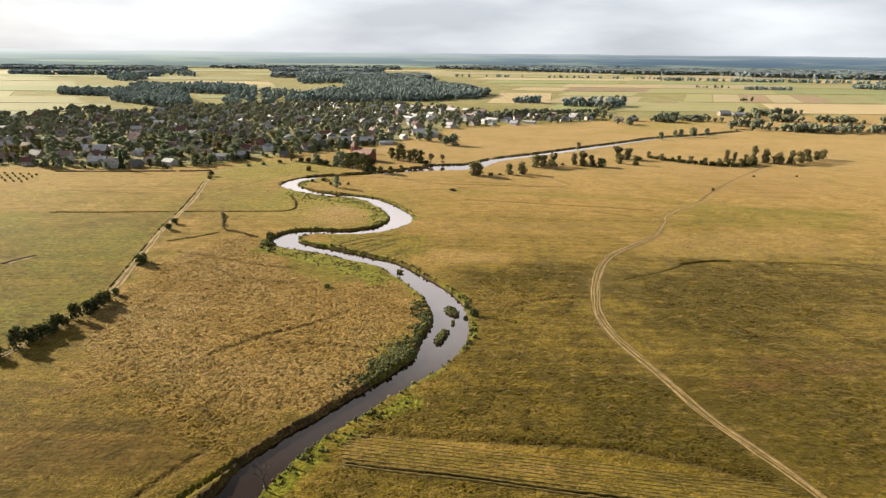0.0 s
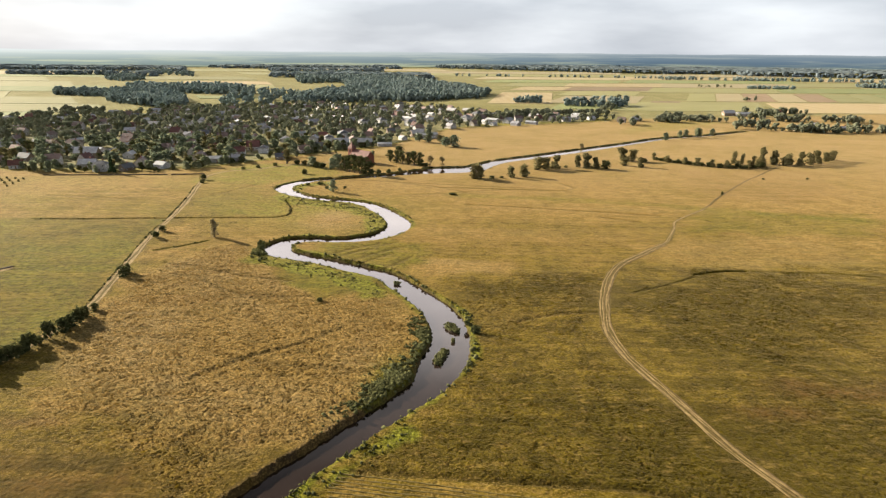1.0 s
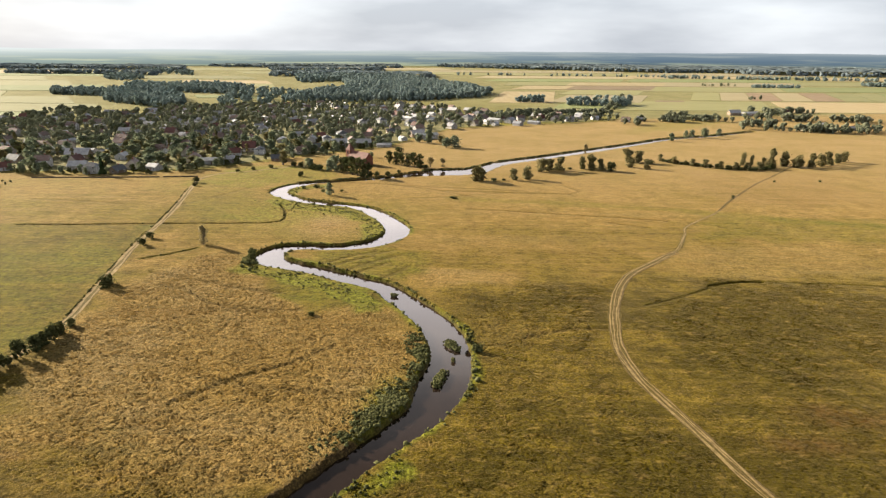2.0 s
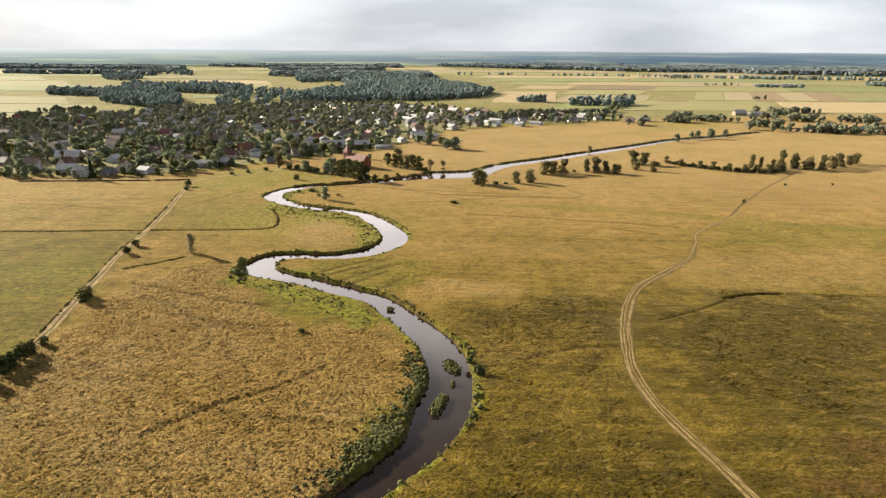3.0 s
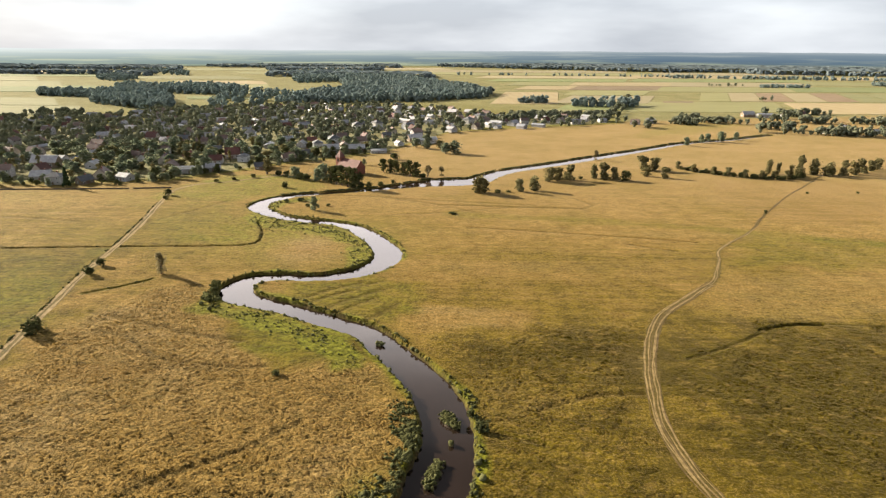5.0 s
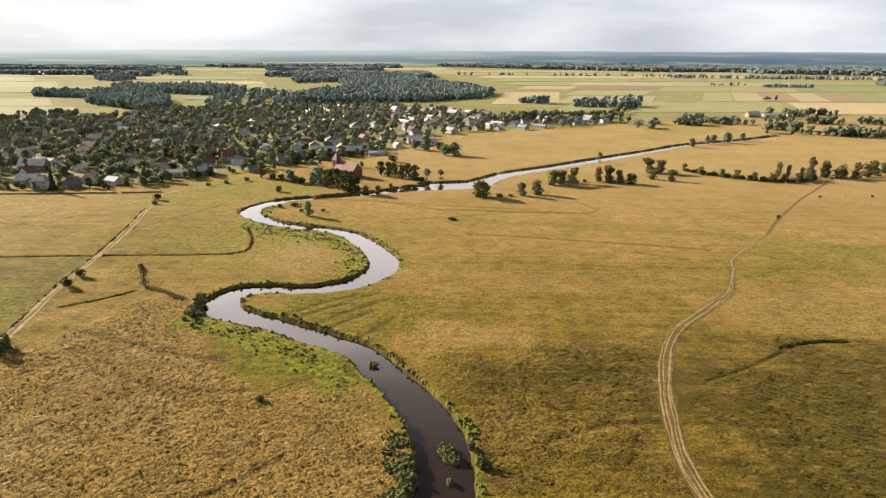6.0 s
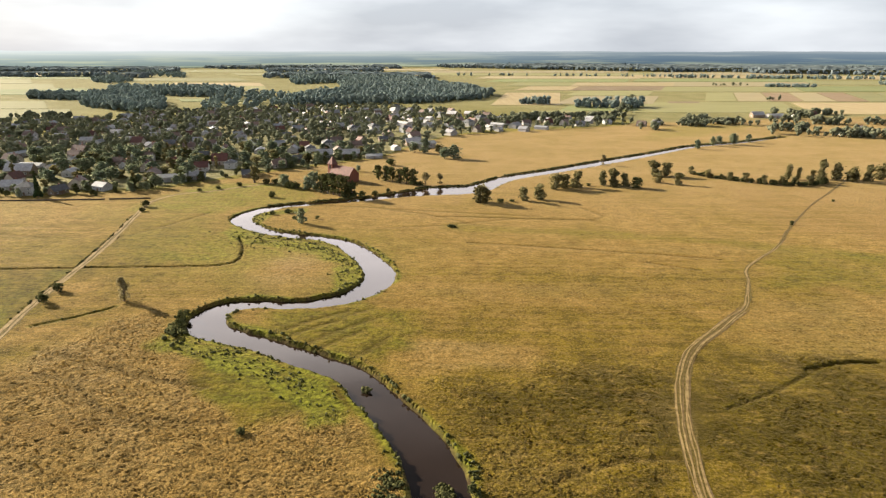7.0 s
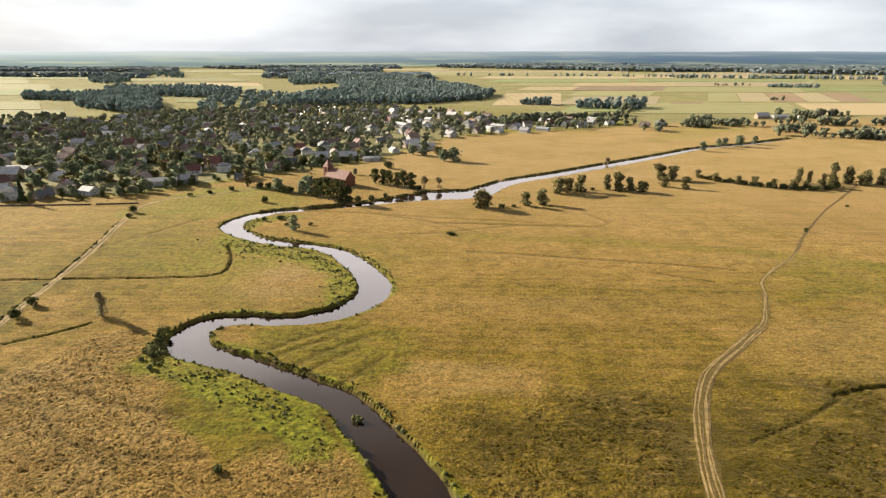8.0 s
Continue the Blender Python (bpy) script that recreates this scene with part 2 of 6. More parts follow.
def tile_material(name, a, b):
    """Roofing with courses down the slope and weathering."""
    n = Nodes(name)
    c = n.mix(n.ramp(n.noise(0.7, 5), (0.3, 0.0), (0.7, 1.0)), a, b)
    c = n.mix(1.0, c, n.mix(n.each(), (0.7, 0.7, 0.72), (1.25, 1.2, 1.15)), "MULTIPLY")
    m = n.node("ShaderNodeMapping", Vector=n.place)
    wave = n.node("ShaderNodeTexWave", Vector=m.outputs["Vector"], Scale=1.2, Distortion=1.0)
    wave.bands_direction = "Z"
    return n.solid(c, 0.75, n.bump(wave.outputs["Fac"], 0.35, 0.05))


MEADOW, GRASS, WATER, DIRT, DARK_EARTH, VERGE = ground_material(), grass_material(), water_material(), dirt_material(), damp_material(), verge_material()
REED = leaf_material("bank reeds", (0.030, 0.034, 0.013), (0.128, 0.128, 0.056), 0.35, True)
LEAF = leaf_material("broadleaf crown", (0.114, 0.146, 0.102), (0.222, 0.242, 0.168), 0.5)
WILLOW = leaf_material("willow crown", (0.115, 0.108, 0.056), (0.215, 0.190, 0.100), 0.62)
SPARSE = leaf_material("thin pale crown", (0.140, 0.118, 0.066), (0.250, 0.210, 0.125), 0.5)
DARK_LEAF = leaf_material("alder crown", (0.044, 0.050, 0.022), (0.092, 0.096, 0.044), 0.32)
FIR = leaf_material("spruce crown", (0.016, 0.028, 0.014), (0.042, 0.058, 0.026), 0.12)
# canopies pale and blue: distance haze put into the base colours
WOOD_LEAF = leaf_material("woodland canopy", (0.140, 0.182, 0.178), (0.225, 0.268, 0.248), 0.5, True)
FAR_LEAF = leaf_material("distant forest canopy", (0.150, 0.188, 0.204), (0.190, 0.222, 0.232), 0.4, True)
GARDEN_LEAF = leaf_material("garden and lane trees", (0.112, 0.128, 0.084), (0.210, 0.214, 0.142), 0.5, True)
BARK = plain("bark", (0.07, 0.05, 0.035), (0.14, 0.105, 0.075), 3.0, 0.95)
DEAD = plain("bare dead wood", (0.022, 0.018, 0.015), (0.050, 0.040, 0.034), 3.0, 0.9)
BANK = plain("dark bank soil", (0.030, 0.021, 0.014), (0.065, 0.046, 0.028), 1.5, 0.95, bump=0.6)
CREAM = plain("cream render", (0.27, 0.235, 0.20), (0.38, 0.335, 0.29), 0.5, vary=0.12)
WHITE = plain("white render", (0.27, 0.265, 0.26), (0.38, 0.37, 0.36), 0.5, vary=0.06)
GREY_WALL = plain("grey render", (0.22, 0.21, 0.20), (0.32, 0.30, 0.29), 0.5, vary=0.15)
TIMBER = plain("weathered boards", (0.13, 0.095, 0.065), (0.23, 0.175, 0.125), 1.2, 0.9, vary=0.2)
BRICK = plain("red brick", (0.135, 0.050, 0.034), (0.210, 0.080, 0.054), 1.4, 0.9, bump=0.4)
RED_TILE = tile_material("red clay tiles", (0.078, 0.034, 0.030), (0.132, 0.058, 0.048))
BROWN_TILE = tile_material("brown tiles", (0.130, 0.088, 0.078), (0.215, 0.155, 0.135))
GREY_TILE = tile_material("grey fibre cement sheets", (0.22, 0.22, 0.235), (0.37, 0.37, 0.39))
DARK_TILE = tile_material("dark slate grey roofing", (0.075, 0.078, 0.088), (0.135, 0.138, 0.150))
TIN = tile_material("pale tin sheets", (0.24, 0.25, 0.27), (0.35, 0.36, 0.38))
DOOR = plain("painted door", (0.10, 0.055, 0.035), (0.16, 0.09, 0.06), 2.0, 0.6, vary=0.3)
FRAME = plain("white window frame", (0.70, 0.70, 0.68), (0.80, 0.80, 0.78), 2.0, 0.5)
PANE = plain("window glass", (0.020, 0.024, 0.028), (0.035, 0.040, 0.046), 0.5, 0.08, bump=0.0)
FENCE = plain("dark fence boards", (0.055, 0.040, 0.028), (0.10, 0.075, 0.055), 1.5, 0.9)
STUBBLE = field_material("straw stubble", (0.180, 0.142, 0.076), (0.235, 0.190, 0.110), 0.4, (1, 0.06, 1))
PASTURE = field_material("pale green pasture", (0.100, 0.108, 0.042), (0.150, 0.150, 0.066), 0.1, (0.08, 1, 1))
CROP = field_material("green crop", (0.072, 0.100, 0.034), (0.118, 0.145, 0.056), 0.4, (1, 0.06, 1))
FALLOW = field_material("pale dry fallow", (0.162, 0.138, 0.080), (0.205, 0.176, 0.108), 0.1, (0.08, 1, 1))
PLOUGH = field_material("brown ploughed soil", (0.098, 0.068, 0.046), (0.150, 0.105, 0.072), 0.4, (1, 0.06, 1))
HAY = plain("cut hay", (0.072, 0.053, 0.008), (0.118, 0.086, 0.020), 1.2, 0.95, bump=0.6)


# ---- mesh helpers ----
def np_mesh(name, verts, faces):
    """A mesh from arrays; all faces have the same number of corners."""
    verts, faces = np.asarray(verts, np.float32), np.asarray(faces, np.int32)
    me = bpy.data.meshes.new(name)
    k = faces.shape[1]
    me.vertices.add(len(verts))
    me.vertices.foreach_set("co", verts.ravel())
    me.loops.add(faces.size)
    me.loops.foreach_set("vertex_index", faces.ravel())
    me.polygons.add(len(faces))
    me.polygons.foreach_set("loop_start", np.arange(0, faces.size, k, dtype=np.int32))
    me.update(calc_edges=True)
    return me


def solid_mesh(name, mesh, material, parent=None, label=""):
    ob = new(name, mesh)
    if not mesh.materials:
        mesh.materials.append(material)
    if parent is not None:
        ob.parent = parent
    return tagged(ob, label)


def part(name, bm, material, parent, label=""):
    me = bpy.data.meshes.new(name)
    bm.to_mesh(me)
    bm.free()
    return solid_mesh(name, me, material, parent, label)


def block(bm, x0, y0, z0, x1, y1, z1):
    m = Matrix.Translation(((x0 + x1) / 2, (y0 + y1) / 2, (z0 + z1) / 2)) @ Matrix.Diagonal((x1 - x0, y1 - y0, z1 - z0, 1))
    bmesh.ops.create_cube(bm, size=1, matrix=m)
    return bm


def smooth_line(points, step=1.0):
    """A Catmull-Rom curve through rows of numbers, sampled about every step metres of its first two columns."""
    p = np.array(points, float)
    p = np.vstack([2 * p[0] - p[1], p, 2 * p[-1] - p[-2]])
    rows = []
    for a, b, c, d in zip(p, p[1:], p[2:], p[3:]):
        k = max(2, int(np.hypot(*(c - b)[:2]) / step))
        u = np.linspace(0, 1, k, endpoint=False)[:, None]
        rows.append(0.5 * (2 * b + (c - a) * u + (2 * a - 5 * b + 4 * c - d) * u ** 2 + (3 * b - a - 3 * c + d) * u ** 3))
    rows.append(p[-2][None])
    return np.vstack(rows)


def reach_of(x, y, line, width=None, far=60.0):
    """How far each place lies from a line, less the line's half width there."""
    x, y = np.asarray(x, float).ravel(), np.asarray(y, float).ravel()
    found = np.full(len(x), far)
    near = (x > line[:, 0].min() - far) & (x < line[:, 0].max() + far) & (y > line[:, 1].min() - far) & (y < line[:, 1].max() + far)
    ids = np.nonzero(near)[0]
    half = np.zeros(len(line)) if width is None else width
    for k in range(0, len(ids), 20000):
        i = ids[k:k + 20000]
        d = np.full(len(i), far)
        for s in range(0, len(line), 60):
            seg = line[s:s + 60]
            box = (x[i] > seg[:, 0].min() - far) & (x[i] < seg[:, 0].max() + far) & (y[i] > seg[:, 1].min() - far) & (y[i] < seg[:, 1].max() + far)
            if box.any():
                q = np.hypot(x[i][box][:, None] - seg[:, 0], y[i][box][:, None] - seg[:, 1]) - half[s:s + 60]
                d[box] = np.minimum(d[box], q.min(1))
        found[i] = d
    return found


def wobble(x, y, scale, seed=0.0):
    """Smooth uneven waves between about -1 and 1."""
    x, y = np.asarray(x) / scale + seed * 7.3, np.asarray(y) / scale - seed * 3.1
    return (np.sin(x * 1.7 + 1.3 * np.sin(y * 1.1)) + np.sin(y * 2.1 + 1.7 * np.sin(x * 0.8 + 2)) + np.sin((x + y) * 3.3 + np.sin(x * 2.9 - y))) / 3


# ---- the river and the lie of the land ----
LOWER_RIVER = [(-150, -190, 0.6), (-128, -130, 3.5), (-96, -70, 4.6), (-84, -20, 4.5), (-66, 18, 4.5), (-52, 45, 4.5), (-41, 68, 3.8), (-33.8, 84, 3.2), (-32.0, 90, 3.3), (-28.5, 97, 3.0), (-23.5, 104, 2.7), (-18, 111.4, 2.9),
               (-13, 118.3, 2.9), (-8, 124.8, 3.4), (-3, 132.5, 3.8), (-0.4, 143, 5.1), (1.3, 154, 4.3), (0.2, 164.5, 4.4), (-3.0, 174, 4.2),
               (-7.4, 182, 3.9), (-13.4, 191, 3.7), (-20.2, 200.2, 3.3)]
LOOPS = [(-33, 208.2, 3.4), (-43.5, 214.5, 3.2), (-52, 218.3, 3.6), (-59.5, 222.6, 4.2), (-62.8, 229.5, 4.2), (-61, 236.6, 3.8), (-53, 239.4, 3.0),
         (-42.3, 239, 2.7), (-34.5, 241, 3.5), (-27, 245.8, 4.0), (-21.6, 255, 4.3), (-20.8, 264.5, 4.4), (-24.3, 275, 4.0), (-30.3, 286.3, 3.8),
         (-37.3, 296.5, 3.3), (-46, 303, 2.5), (-58.5, 306.8, 2.6), (-70.5, 312.2, 2.6), (-80.5, 320.8, 3.3), (-86.6, 329.5, 3.8), (-86.5, 338.5, 3.4),
         (-81.5, 347, 3.4)]
UPPER_RIVER = [(-74.5, 353.3, 2.2), (-63, 358, 2.0), (-49, 363.3, 2.2), (-35, 370.5, 2.6), (-22, 378.5, 4.5), (-8, 386, 8), (6, 389, 8.5), (15, 394, 7),
               (24, 408, 5), (36, 423, 4.4), (67, 447, 4.2), (104, 478, 4.2), (140, 508, 3.4), (180, 543, 2.8), (225, 566, 2.2), (275, 600, 1.6)]
RIVER = smooth_line(LOWER_RIVER + LOOPS + UPPER_RIVER, 0.7) + np.array([0, 0, 0.35])
DROP = ((60, -1.30), (150, -1.25), (215, -1.05), (300, -0.75), (350, -0.45), (400, -0.36))   # the water's level up the valley


def water_level(y):
    return np.interp(y, *zip(*DROP))


DITCHES = [smooth_line(p, 0.8) for p in (
    [(-175, 264), (-137, 266.8), (-120, 268), (-86, 270), (-74, 272), (-70.4, 277), (-73, 290), (-79, 304)],
    [(-106, 223), (-98, 228.6), (-91, 236)],
    [(57, 187), (62, 189.5), (69, 193.5), (78, 199.5), (86, 205), (94, 207), (104, 207), (120, 206), (136, 203.5), (150, 196)],
    [(8, 157.5), (13, 155.5), (19, 153)], [(81, 203.2), (86, 205.2), (92, 206.6), (99, 207)],
    [(-46, 74), (-41, 84), (-36, 92)])]
FURROWS = [smooth_line(p, 0.8) for p in ([(-96, 209.7), (-80, 203.8), (-65, 197.8), (-50, 193.4)], [(-56, 132), (-53, 135), (-44.7, 143.4), (-35, 150.4), (-27, 159.4)],
    [(-50, 141.5), (-38, 139), (-26.6, 137.5), (-17.5, 135.8)], [(-88, 198.2), (-79, 195.4), (-68, 185.7), (-58, 182), (-46, 180), (-40, 181)],
    [(-52, 78), (-49, 83), (-46.8, 87.7), (-43, 95)], [(8.2, 297.9), (59, 288.3), (93, 279.8)],
    [(67.5, 275.7), (81.8, 269.3)], [(-5, 336), (30, 333), (60, 331)],
    [(20, 165), (32, 170), (42, 171)], [(-15.5, 101), (10, 98.7), (35.6, 96.3), (56, 88.5)], [(-20, 92.3), (0, 89), (20.5, 85.4), (40, 81)])]
SCROLLS = [smooth_line(p, 0.8) for p in ([(-34.3, 211.8), (-28.9, 219.1), (-22.1, 226), (-16.5, 230.2)], [(-31.6, 208.6), (-25.7, 215.9), (-20.2, 222.1)],
           [(-39.8, 215.6), (-34.9, 221.9), (-27.9, 227.5)], [(-27, 230.7), (-19.3, 235.8)], [(-22, 205), (-17, 212), (-13, 219)],
           [(-80, 355), (-40, 352), (0, 343), (40, 336)], [(-30, 350), (-8, 338), (12, 322)], [(-24, 318), (-2, 322), (30, 333)], [(-125, 300), (-112, 322), (-104, 340)], [(-70, 296), (-62, 300), (-50, 298), (-38, 290)], [(-40, 222), (-33, 229), (-26, 234)],
           [(60, 352), (66, 338), (60, 330)], [(-150, 300), (-175, 306), (-200, 309)])]
TRACK_WEST = smooth_line([(-112, 108), (-104.3, 128.9), (-101.4, 146), (-99.6, 160), (-100.3, 172), (-106.5, 201), (-115, 240), (-120.6, 274.8),
                          (-126.5, 304), (-136.5, 347), (-138.8, 362), (-132.5, 376.5), (-117, 385.3), (-101.7, 398), (-88, 407), (-72, 412)], 1.0)
TRACK_EAST = smooth_line([(68, 62), (62.3, 84.8), (57, 98.4), (52.6, 108.6), (49, 122), (45.4, 135.4), (42.8, 147), (42.3, 160), (44.6, 173), (48.4, 188),
                          (54.6, 204.5), (61, 214.6), (75, 229.5), (84, 240), (93, 259), (99, 272.5), (119, 294.5), (139, 323), (168, 361), (189, 385),
                          (215, 415)], 1.0)


LUSH = [(smooth_line(p, 1.0), half) for p, half in (([(-26, 250), (-27, 262), (-31, 274), (-38, 285), (-48, 293), (-60, 297), (-72, 302), (-80, 311)], 8.0),
        ([(-66, 215), (-57, 210), (-46, 205), (-36, 199), (-28, 192), (-22, 185)], 5.0), ([(-79, 327), (-80, 336), (-75, 342), (-65, 346)], 3.4),
        ([(-128, 384), (-114, 390), (-100, 397)], 6.0), ([(-131, 414), (-120, 420)], 4.0), ([(-29, 82), (-22.5, 93), (-15.5, 102.5), (-8, 112)], 2.0))]


def lie(x, y):
    """Gentle swell of the flood plain, without its channels."""
    x, y = np.asarray(x, float), np.asarray(y, float)
    return 0.10 * wobble(x, y, 16.0, 1) + 0.12 * wobble(x, y, 41.0, 2)


def ground_height(x, y, river=None):
    z = lie(x, y)
    d = reach_of(x, y, RIVER, RIVER[:, 2]) if river is None else river
    rag = d + 0.35 * wobble(x, y, 2.3, 3)
    z = z * np.clip((d - 0.5) / 4, 0, 1)
    z = np.where(rag < 0.7, z + 2.0 * water_level(y) * (1 - np.clip((rag + 0.6) / 1.3, 0, 1) ** 1.2), z)
    for k, line in enumerate(DITCHES):
        e = reach_of(x, y, line, far=6.0)
        z = z - (0.7, 0.45, 0.30, 0.5, 0.55, 0.7)[k] * np.exp(-(e / 0.6) ** 2)
    for line in SCROLLS:
        z = z - 0.20 * np.exp(-(reach_of(x, y, line, far=5.0) / 1.1) ** 2)
    for line in FURROWS:
        z = z - 0.30 * np.exp(-(reach_of(x, y, line, far=4.0) / 0.9) ** 2)
    return z


def bell(x, y, cx, cy, rx, ry):
    return np.exp(-((x - cx) / rx) ** 2 - ((y - cy) / ry) ** 2)


def inside(x, y, poly):
    hit = np.zeros(len(x), bool)
    for (ax, ay), (bx, by) in zip(poly, poly[1:] + poly[:1]):
        cross = ((ay > y) != (by > y)) & (x < (bx - ax) * (y - ay) / (by - ay + 1e-9) + ax)
        hit ^= cross
    return hit


def within(x, y, poly, soft):
    """One inside a patch, nought outside, fading across soft metres at its uneven edge."""
    x, y = np.asarray(x, float), np.asarray(y, float)
    x, y = x + 0.5 * soft * wobble(x, y, 7.0, 51), y + 0.5 * soft * wobble(x, y, 8.0, 52)
    p = np.array(poly, float)
    out = np.zeros(len(x))
    near = (x > p[:, 0].min() - soft) & (x < p[:, 0].max() + soft) & (y > p[:, 1].min() - soft) & (y < p[:, 1].max() + soft)
    u, v = x[near], y[near]
    d = np.full(len(u), 1e9)
    for a, b in zip(p, np.roll(p, -1, 0)):
        w = b - a
        k = np.clip(((u - a[0]) * w[0] + (v - a[1]) * w[1]) / (w @ w), 0, 1)
        d = np.minimum(d, np.hypot(u - a[0] - k * w[0], v - a[1] - k * w[1]))
    out[near] = np.clip(0.5 + np.where(inside(u, v, poly), d, -d) / soft, 0, 1)
    return out


BEND = [(-94, 206), (-99, 165), (-80, 118), (-60, 106), (-44, 96), (-20, 112), (-8, 132), (-4, 155), (-10, 172), (-22, 182), (-38, 179), (-52, 190), (-66, 214), (-80, 232)]
LUSH_BEND = [(-60, 210), (-43, 206.5), (-24, 198), (-12, 185), (-20, 181), (-28, 182.5), (-37, 178), (-50, 190)]
PENINSULA = [(-54, 224), (-43, 219), (-30, 212), (-14, 206), (-5, 214), (-9, 234), (-24, 240), (-40, 234)]
CUT_PATCH = [(-7.5, 216), (22.5, 213), (21.6, 202), (8.4, 204), (-6.7, 201)]
SEDGE_EAST = [(47, 168), (53, 187), (63, 193), (85, 204.5), (105, 206), (140, 202), (170, 180), (130, 158), (84, 138), (50, 155)]
MIXED_MID = [(-2, 196), (14, 200), (53, 206), (42, 168), (40, 150), (6, 156), (4, 172)]
OLIVE_SOUTH = [(4, 156), (40, 150), (46, 130), (62, 92), (66, 60), (-20, 60), (-22, 100), (-4, 122), (4, 140)]
RUSSET_FIELD = [(128, 330), (143, 410), (230, 398), (205, 330), (160, 304)]
TAN_EAST = [(70, 222), (84, 240), (140, 250), (150, 215), (100, 211), (78, 206)]
GREEN_EAST = [(96, 254), (112, 286), (190, 286), (170, 250)]
WEST_FIELD = [(-290, 100), (-112, 100), (-101, 165), (-108, 205), (-121, 268), (-290, 262)]
VILLAGE_EDGE = ((-430, 378), (-215, 366), (-150, 380), (-112, 425), (-45, 485), (-28, 535), (0, 598), (100, 642), (168, 676), (260, 900), (400, 1200))
FAR_GREEN = [(156, 578), (206, 600), (302, 689), (240, 690), (190, 650)]
MOWN = [(-20, 92.8), (-15.5, 100.5), (35.6, 95.8), (55.5, 88.4), (57, 80), (20.5, 86)]
NORTH_GREEN = [(-142, 345), (-100, 340), (-90, 352), (-62, 362), (-75, 400), (-128, 404)]
NORTH_WEST = [(-290, 272), (-122, 272), (-140, 358), (-290, 356)]
DITCH_FIELD = [(-119, 273), (-84, 274), (-74, 286), (-82, 306), (-92, 330), (-132, 344)]
GREEN_STRIP = smooth_line([(2, 319), (44, 312), (101, 299.5), (145, 285), (190, 272)], 1.0)


def roughness(x, y):
    """Where the meadow is left unmown and tussocky."""
    r = np.maximum(within(x, y, BEND, 10.0), 0.9 * within(x, y, MIXED_MID, 10.0))
    r = np.maximum(r, 0.75 * within(x, y, SEDGE_EAST, 24.0))
    r = np.maximum(r, 0.55 * within(x, y, OLIVE_SOUTH, 10.0))
    r = r * (1 - within(x, y, MOWN, 1.5))
    return np.maximum(r, 0.5 * bell(x, y, 85, 118, 40, 28) + 0.3 * bell(x, y, -150, 180, 60, 50)).clip(0, 1)


def undercut(x, y):
    """The steep bare west bank of the lower reach."""
    low = RIVER[RIVER[:, 1] < 128]
    return (y < 120) & (y > 60) & (x < np.interp(y, low[:, 1], low[:, 0]))


